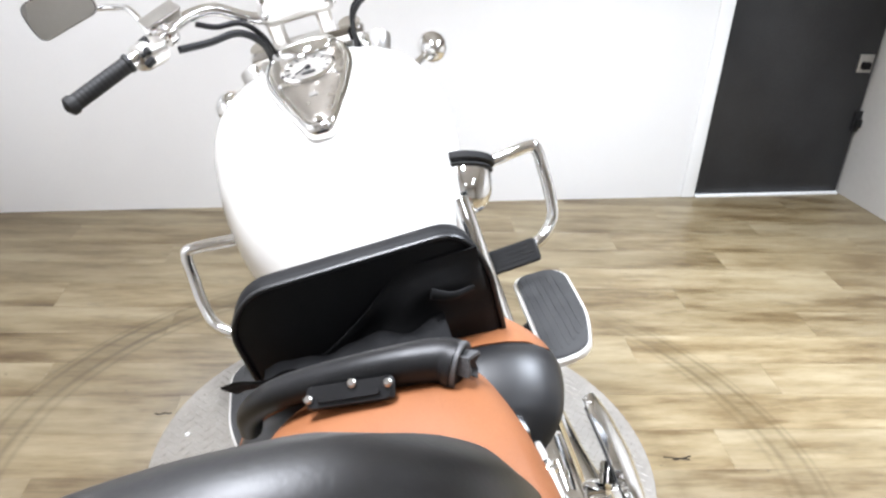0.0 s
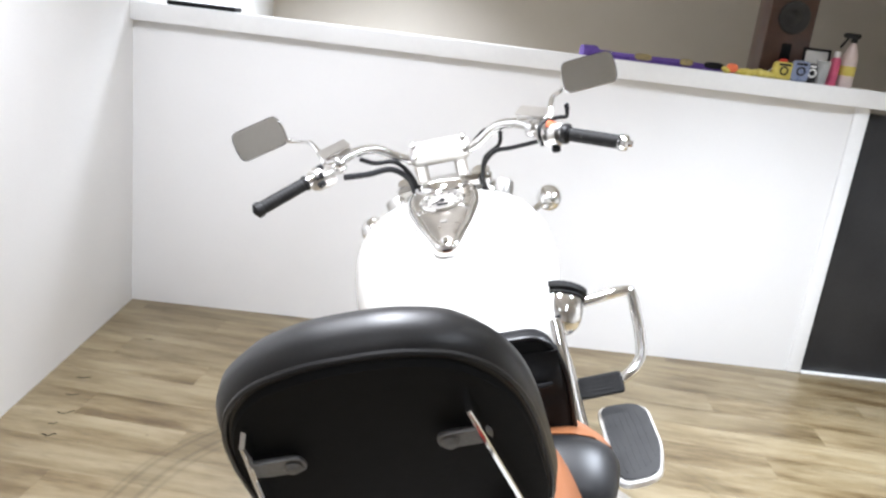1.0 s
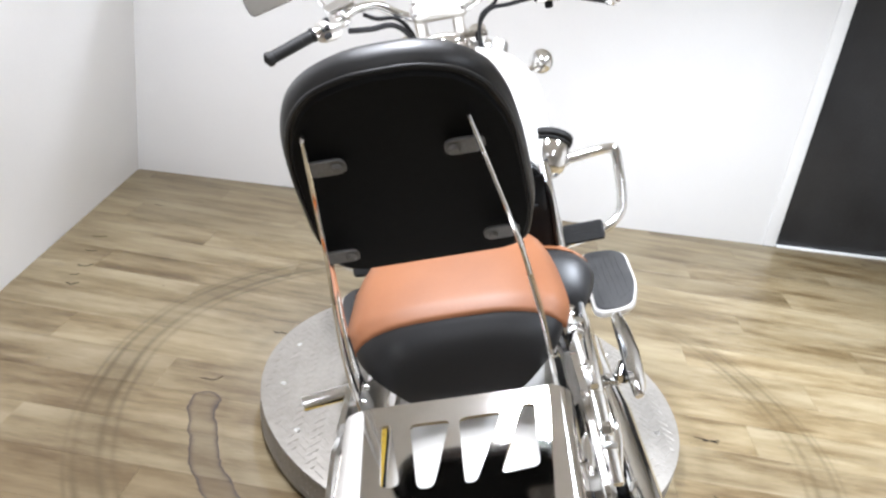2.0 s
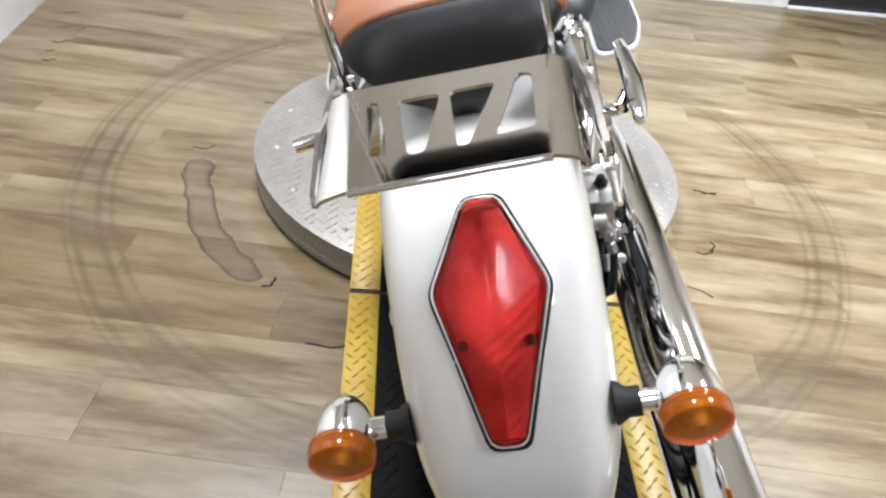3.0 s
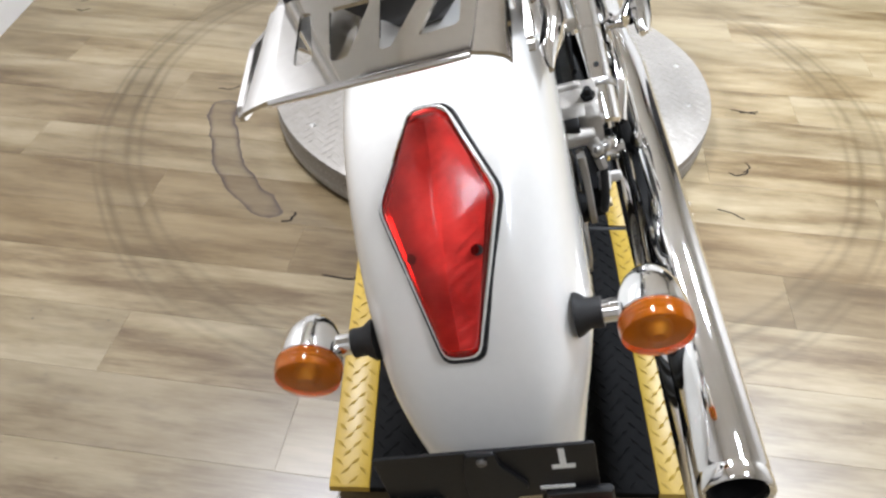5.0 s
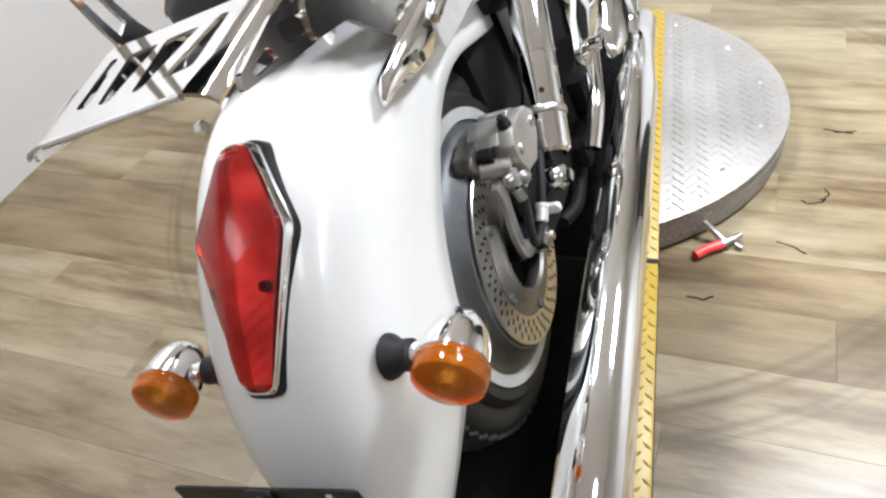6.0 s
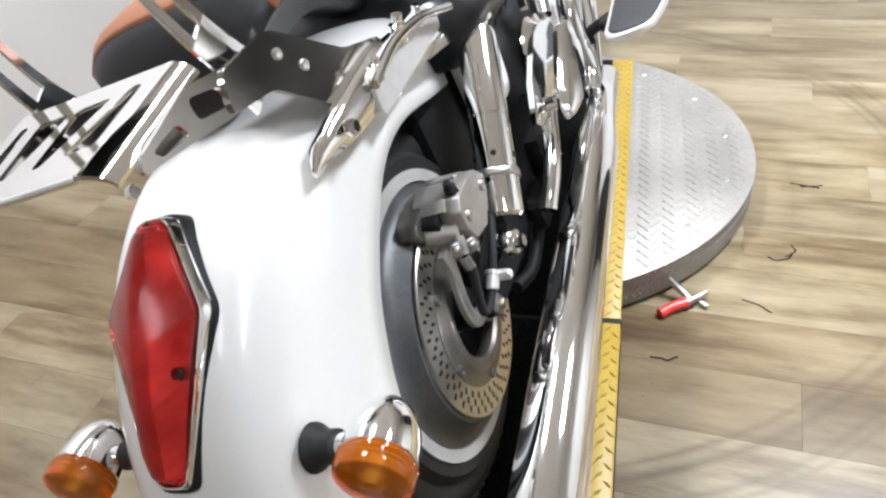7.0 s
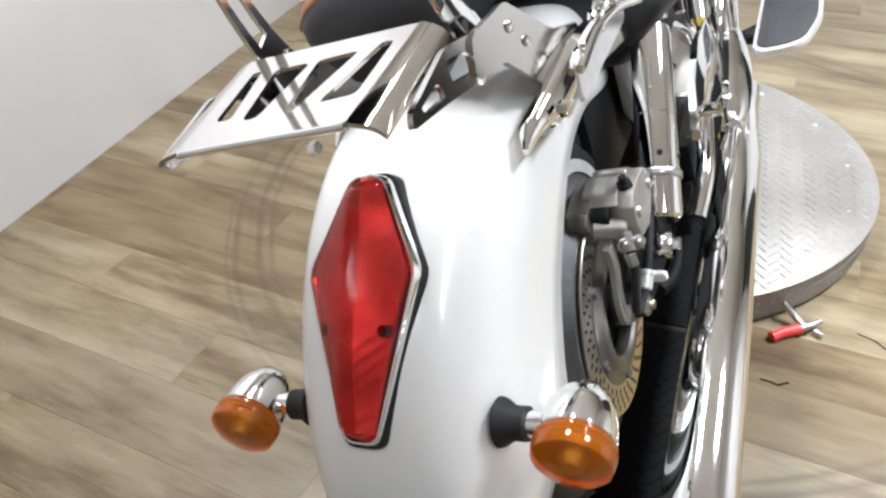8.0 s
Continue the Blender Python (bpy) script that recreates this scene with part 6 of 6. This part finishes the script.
def crash_bar(s):
    b = B()
    pts = [(0.10, 1.02, 0.615), (0.22, 1.02, 0.622), (0.36, 1.015, 0.640), (0.462, 1.01, 0.652), (0.483, 1.005, 0.636), (0.486, 0.99, 0.58), (0.483, 0.955, 0.51), (0.465, 0.925, 0.458), (0.40, 0.90, 0.42), (0.28, 0.92, 0.38), (0.14, 0.96, 0.35)]
    tube(b, [P3(s, *p) for p in pts], 0.016, 16, 6)
    cb = part("crash_bar", b, CHROME, bike, "chrome engine guard bar", 60)
    b = B()
    cyl(b, P3(s, 0.270, 1.018, 0.627), P3(s, 0.33, 1.016, 0.636), 0.0215, None, 20, 0.003)
    part("clamp", b, CHROME, cb)
    m = Matrix.Translation(P3(s, 0.329, 0.80, 0.466)) @ Matrix.Rotation(s * radians(-2), 4, "Y") @ Matrix.Rotation(radians(56), 4, "X")
    b = B()
    box(b, (0, 0, 0), (0.130, 0.062, 0.018), 0.007, m)
    hp = part("highway_peg", b, RUBBER, bike, "black ribbed rubber highway peg pad")
    for k in range(5):
        b = B()
        box(b, (0, -0.022 + 0.011 * k, 0.0085), (0.118, 0.007, 0.004), 0.0015, m)
        part("rib", b, RUBBER, hp)
    b = B()
    tube(b, [P3(s, 0.329, 0.81, 0.455), P3(s, 0.31, 0.86, 0.43), P3(s, 0.29, 0.915, 0.385)], 0.011, 12)
    part("arm", b, CHROME, hp)


both(crash_bar)
b = B()
tube(b, [(-0.14, 0.40, 0.28), (-0.21, 0.37, 0.17), (-0.275, 0.335, 0.065)], (0.014, 0.012), 14)
st = part("side_stand", b, CHROME, bike, "chrome side stand, folded out")
b = B()
box(b, (-0.288, 0.33, 0.058), (0.06, 0.05, 0.012), 0.004)
part("foot", b, SHADOWED, st)
b = B()
tube(b, [(0, 1.00, 1.02), (0, 0.85, 0.85), (0, 0.45, 0.66), (0, 0.1, 0.62), (0, -0.1, 0.60)], 0.028, 14)
part("frame_backbone", b, SHADOWED, bike, "black frame backbone")
b = B()
box(b, (0, 0.0, 0.50), (0.20, 0.30, 0.26), 0.03)
part("battery_box", b, SHADOWED, bike, "black inner cover")

# ---------------------------------------------------------------- floor things
tool = thing("locking_pliers", "pliers with a red grip, by the turntable's rim", "pliers", pose(0.600, 0.175, 0, 0, 0, 22))
b = B()
tube(b, [(-0.055, -0.012, 0.013), (-0.02, 0.0, 0.014), (0.02, 0.006, 0.014)], (0.012, 0.0125), 16)
part("grip", b, REDTOOL, tool, "red dipped grip")
b = B()
tube(b, [(0.015, 0.006, 0.014), (0.045, 0.012, 0.016), (0.075, 0.022, 0.018)], (0.010, 0.007), 12)
tube(b, [(0.052, 0.0, 0.012), (0.062, -0.018, 0.010)], 0.006, 10, 2)
part("jaw", b, SATIN, tool, "steel jaws")
b = B()
tube(b, [(0.03, 0.012, 0.016), (0.015, 0.038, 0.03), (-0.005, 0.062, 0.05)], 0.008, 10)
part("lever", b, SATIN, tool)

rng = random.Random(4)


def curl(x, y, ang, ln, bend, w=0.0028):
    b = B()
    pts = []
    for k in range(6):
        t = k / 5 - 0.5
        u, v = ln * t, bend * ln * (t * t * 4 - 1) + rng.uniform(-0.004, 0.004)
        pts.append((x + u * math.cos(ang) - v * math.sin(ang), y + u * math.sin(ang) + v * math.cos(ang), 0.0006))
    tube(b, pts, w, 6, 4, 0.14)
    tagged(part("floor_scratch", b, SCUFF), "short dark curled scratch in the vinyl floor", "scratch", "floor scratches")


for x, y, a, ln, bd in ((0.957, 0.727, -0.16, 0.085, 0.05), (0.965, 0.715, -0.1, 0.05, -0.05), (0.776, 0.202, -0.5, 0.075, -0.06), (0.563, 0.015, 0.1, 0.06, 0.12), (-0.22, -0.06, 0.05, 0.16, 0.10), (0.62, 0.18, 0.6, 0.03, 0.1),
                        (-0.55, 1.13, 0.0, 0.05, 0.1), (-1.466, 1.785, 0.2, 0.06, 0.1), (-1.445, 1.636, 0.1, 0.05, 0.1), (-1.411, 1.501, 0.4, 0.06, 0.2), (-1.416, 1.409, 0.3, 0.035, 0), (-1.396, 1.333, 0.2, 0.05, 0.1), (-1.344, 2.216, 0, 0.04, 0), (-0.72, 0.80, 0.3, 0.07, 0.2), (-0.42, 0.15, 0.9, 0.05, 0.3), (0.87, 0.42, 1.1, 0.05, 0.3), (0.85, 0.395, 0.2, 0.06, 0.25)):
    curl(x, y, a, ln, bd, rng.uniform(0.0020, 0.0034))

# ---------------------------------------------------------------- on the cap of the half wall
def on_cap(u, v=0.12):
    return FAR @ Vector((u, v, CAPZ))


def cap_thing(name, label, cat, u, v=0.12, turn=0):
    p = on_cap(u, v)
    return thing(name, label, cat, pose(p.x, p.y, p.z, 0, 0, turn - 0.75))


WOODBOX = worn("dark_walnut_veneer", (0.05, 0.025, 0.018), (0.085, 0.042, 0.028), 0.4, 9)
PURPLE = worn("purple_fabric", (0.06, 0.025, 0.20), (0.13, 0.07, 0.30), 0.85, 20, relief=0.002)
PINK = worn("pink_plastic", (0.48, 0.06, 0.14), (0.60, 0.12, 0.20), 0.4, 20)
LIQUID = worn("milky_pink_plastic", (0.56, 0.46, 0.43), (0.66, 0.55, 0.52), 0.35, 8)
CLEAR = material("clear_cup_plastic", (0.85, 0.86, 0.86), 0.12)
bsdf(CLEAR).inputs["Transmission Weight"].default_value = 0.7
YELLOWP = worn("yellow_packaging", (0.50, 0.40, 0.06), (0.62, 0.52, 0.14), 0.5, 30)
BLUEP = worn("blue_grey_packaging", (0.12, 0.16, 0.30), (0.30, 0.33, 0.40), 0.5, 50)

spk = cap_thing("loudspeaker", "dark walnut loudspeaker with round drivers, on the wall cap", "speaker", 3.20, 0.20)
b = B()
box(b, (0, 0, 0.25), (0.235, 0.16, 0.50), 0.006)
part("cabinet", b, WOODBOX, spk)
b = B()
lathe(b, [(0.045, 0), (0.078, 0), (0.080, 0.004), (0.074, 0.010), (0.060, 0.006), (0.045, 0.0)], pose(0.005, -0.081, 0.30, 90), 36, True)
lathe(b, [(0.0, 0.012), (0.018, 0.010), (0.030, 0.003), (0.045, -0.002), (0.062, 0.004), (0.0, -0.004)], pose(0.005, -0.081, 0.30, 90), 36)
part("driver", b, GREYRUBBER, spk, "dark grey speaker cone with a ring")
b = B()
box(b, (0.0, -0.083, 0.13), (0.05, 0.006, 0.09), 0.003)
part("port", b, SHADOWED, spk)
b = B()
box(b, (0.005, -0.083, 0.43), (0.06, 0.006, 0.05), 0.003)
part("tweeter", b, SATIN, spk)

frm = cap_thing("picture_frame", "small black-framed card leaning on the speaker", "picture frame", 3.36, 0.10)
b = B()
frame_plate(b, [(-0.07, 0), (0.07, 0), (0.07, 0.17), (-0.07, 0.17)], [[(-0.058, 0.012), (0.058, 0.012), (0.058, 0.158), (-0.058, 0.158)]], pose(0, 0, 0.0, 82), -0.006, 0.006)
part("frame", b, BLACK, frm)
b = B()
prism(b, [(-0.06, 0.01), (0.06, 0.01), (0.06, 0.16), (-0.06, 0.16)], pose(0, 0, 0.0, 82), -0.004, 0.001)
part("card", b, WHITEMARK, frm)

btl = cap_thing("spray_bottle", "milky pink spray bottle with a black trigger", "bottle", 3.50, 0.06)
b = B()
lathe(b, [(0, 0), (0.034, 0), (0.038, 0.006), (0.038, 0.13), (0.034, 0.155), (0.022, 0.185), (0.014, 0.20), (0.014, 0.215), (0, 0.215)], Matrix.Identity(4), 28)
part("bottle_body", b, LIQUID, btl)
b = B()
lathe(b, [(0.0385, 0.055), (0.0392, 0.056), (0.0392, 0.10), (0.0385, 0.101)], Matrix.Identity(4), 28, True)
part("paper_band", b, YELLOWP, btl, "yellow paper band")
b = B()
box(b, (-0.015, 0, 0.245), (0.085, 0.020, 0.024), 0.006)
tube(b, [(-0.03, 0, 0.235), (-0.045, 0, 0.21), (-0.06, 0, 0.185)], 0.006, 8)
cyl(b, (0, 0, 0.212), (0, 0, 0.236), 0.016, None, 16, 0.002)
part("trigger_head", b, BLACK, btl)

can = cap_thing("spray_can", "pink spray can with a white cap", "can", 3.43, 0.05)
b = B()
lathe(b, [(0, 0), (0.022, 0), (0.024, 0.004), (0.024, 0.12), (0.018, 0.135), (0, 0.135)], Matrix.Identity(4), 24)
part("can_body", b, PINK, can)
b = B()
lathe(b, [(0, 0.134), (0.015, 0.134), (0.015, 0.16), (0.011, 0.165), (0, 0.165)], Matrix.Identity(4), 20)
part("cap", b, WHITEMARK, can)
cup = cap_thing("plastic_cup", "clear plastic cup on the wall cap", "cup", 3.37, 0.04)
b = B()
lathe(b, [(0.026, 0.0), (0.034, 0.11), (0.036, 0.112), (0.033, 0.112), (0.0245, 0.003), (0.0, 0.003), (0.0, 0.0)], Matrix.Identity(4), 24)
part("cup_wall", b, CLEAR, cup)
for u, v, sx, sz, mat, lab in ((3.17, 0.03, 0.10, 0.085, YELLOWP, "yellow printed packet"), (3.25, 0.02, 0.085, 0.10, BLUEP, "blue-grey printed packet"), (3.31, 0.03, 0.05, 0.095, BLACK, "black and white packet")):
    bx = cap_thing("packet", lab + " on the wall cap", "packet", u, v, rng.uniform(-12, 12))
    b = B()
    cushion(b, (0, 0, sz / 2), (sx, 0.035, sz), 5, None, 20, 10)
    part("pouch", b, mat, bx)
    b = B()
    lathe(b, [(0.014, 0), (0.022, 0), (0.022, 0.0012), (0.014, 0.0012)], pose(0, -0.0175, sz * 0.5, 90), 20, True)
    box(b, (0, -0.018, sz * 0.84), (sx * 0.6, 0.002, 0.010), 0.0006)
    part("print", b, BLACK if mat is not BLACK else WHITEMARK, bx, "dark printed bars")
stick = cap_thing("stick_brush", "small red-headed stick brush", "brush", 3.12, 0.05, 10)
b = B()
tube(b, [(-0.05, 0, 0.006), (0.05, 0.01, 0.075)], 0.003, 8, 2)
part("handle", b, WHITEMARK, stick)
b = B()
cushion(b, (0.066, 0.012, 0.088), (0.045, 0.02, 0.022), 3)
part("head", b, REDTOOL, stick)
rag = cap_thing("cleaning_cloth", "crumpled orange and yellow cloth", "cloth", 3.0, 0.03)
b = B()
for k in range(9):
    cushion(b, (-0.11 + 0.028 * k, rng.uniform(-0.01, 0.01), 0.010 + rng.uniform(0, 0.008)), (0.05, 0.05, 0.03 + rng.uniform(-0.008, 0.012)), 2.4, Matrix.Rotation(rng.uniform(-0.6, 0.6), 4, "Y"), 14, 8)
part("cloth", b, YELLOWP, rag)
b = B()
cushion(b, (-0.085, -0.015, 0.026), (0.06, 0.04, 0.045), 2.4, None, 14, 8)
part("orange_fold", b, ORANGEMARK, rag)
ban = cap_thing("folded_banner", "folded purple patterned banner lying on the wall cap", "banner", 2.62, 0.19, -1)
b = B()
rows = []
for i in range(41):
    x = -0.42 + 0.84 * i / 40
    h = 0.036 + 0.010 * noise.noise((x * 6, 0, 3)) + (0.02 if x < -0.34 else 0) - 0.03 * max(0, x)
    rows.append([(x, -0.07 + 0.01 * noise.noise((x * 9, 1, 0)), 0.001), (x, -0.075, h * 0.55), (x, -0.05, h), (x, 0.04, h * 0.95), (x, 0.08, h * 0.5), (x, 0.075, 0.001)])
loft(b, rows)
part("cloth", b, PURPLE, ban)
for x, w in ((-0.12, 0.09), (0.10, 0.07), (0.24, 0.10)):
    b = B()
    cushion(b, (x, -0.072, 0.026), (w, 0.012, 0.034), 3, None, 16, 8)
    part("pattern_patch", b, worn("banner_patch", (0.20, 0.16, 0.10), (0.38, 0.30, 0.12), 0.8, 60) if x < 0.2 else BLACK, ban, "faded printed patch")
tap = cap_thing("dark_tray", "flat dark tray on the wall cap", "tray", 0.28, 0.20)
b = B()
box(b, (0, 0, 0.012), (0.34, 0.14, 0.022), 0.005)
part("tray", b, SHADOWED, tap)

# sockets on the black panel
for name, lab, u, z, sx, sz in (("wall_plate", "dark metal wall plate on the black panel", 4.46, 0.735, 0.085, 0.095), ("wall_socket", "black socket with a plug, on the black panel", 4.52, 0.42, 0.06, 0.115)):
    p = FAR @ Vector((u, 0.008, z))
    t = thing(name, lab, "socket", pose(p.x, p.y, p.z, 0, 0, -0.75))
    b = B()
    box(b, (0, 0, 0), (sx, 0.014, sz), 0.003)
    part("cover", b, SATIN if z > 0.6 else BLACK, t)
    b = B()
    box(b, (0.0, -0.012, -0.01), (sx * 0.6, 0.022, sz * 0.4), 0.004)
    part("plug", b, SHADOWED, t)

# ---------------------------------------------------------------- floor planks
PW, PL = 0.178, 1.22
plank_mesh = {}


def plank(ln):
    key = round(ln, 3)
    if key not in plank_mesh:
        b = B()
        x, y, e = ln / 2 - 0.0002, PW / 2 - 0.0002, 0.0003
        loft(b, [[(-x, -y, -0.006), (x, -y, -0.006), (x, y, -0.006), (-x, y, -0.006)], [(-x, -y, -e), (x, -y, -e), (x, y, -e), (-x, y, -e)], [(-x + e, -y + e, 0), (x - e, -y + e, 0), (x - e, y - e, 0), (-x + e, y - e, 0)]])
        plank_mesh[key] = finish(b, "plank", WOOD, 20)
    return plank_mesh[key]


TURNED = Matrix.Rotation(radians(-7), 4, "Z")
# courses 14 and 15 darkened for brown patches and for a band lacking sheen
TONES = {14: (0.70, 0.64, 0.57), 15: (0.78, 0.72, 0.66), 16: (0.98, 0.98, 1.0), 17: (1.06, 1.05, 1.06), 18: (0.90, 0.90, 0.92), 13: (1.12, 1.13, 1.18), 12: (1.05, 1.06, 1.10), 11: (0.88, 0.87, 0.88)}
tone_rng = random.Random(11)
row, y = 0, -2.6
while y < 3.2:
    x = -2.6 - PL * ((row * 0.37) % 1.0)
    lean = (y + PW / 2) * math.sin(radians(7))
    left, right = (-1.64 - lean) / math.cos(radians(7)), (2.955 - lean) / math.cos(radians(7))
    while x < right:
        x0, x1 = max(x, left), min(x + PL, right)
        if x1 - x0 > 0.03:
            mid = TURNED @ Vector(((x0 + x1) / 2, y + PW / 2, 0))
            if -2.5 < mid.y < 2.80:
                ob = new("plank", plank(x1 - x0))
                ob.parent = floor
                ob.matrix_basis = Matrix.Translation(mid) @ TURNED
                k = tone_rng.uniform(0.92, 1.10)
                ob.color = tuple(k * c for c in TONES.get(row, (1, 1, 1))) + (1,)
        x += PL
    y += PW
    row += 1
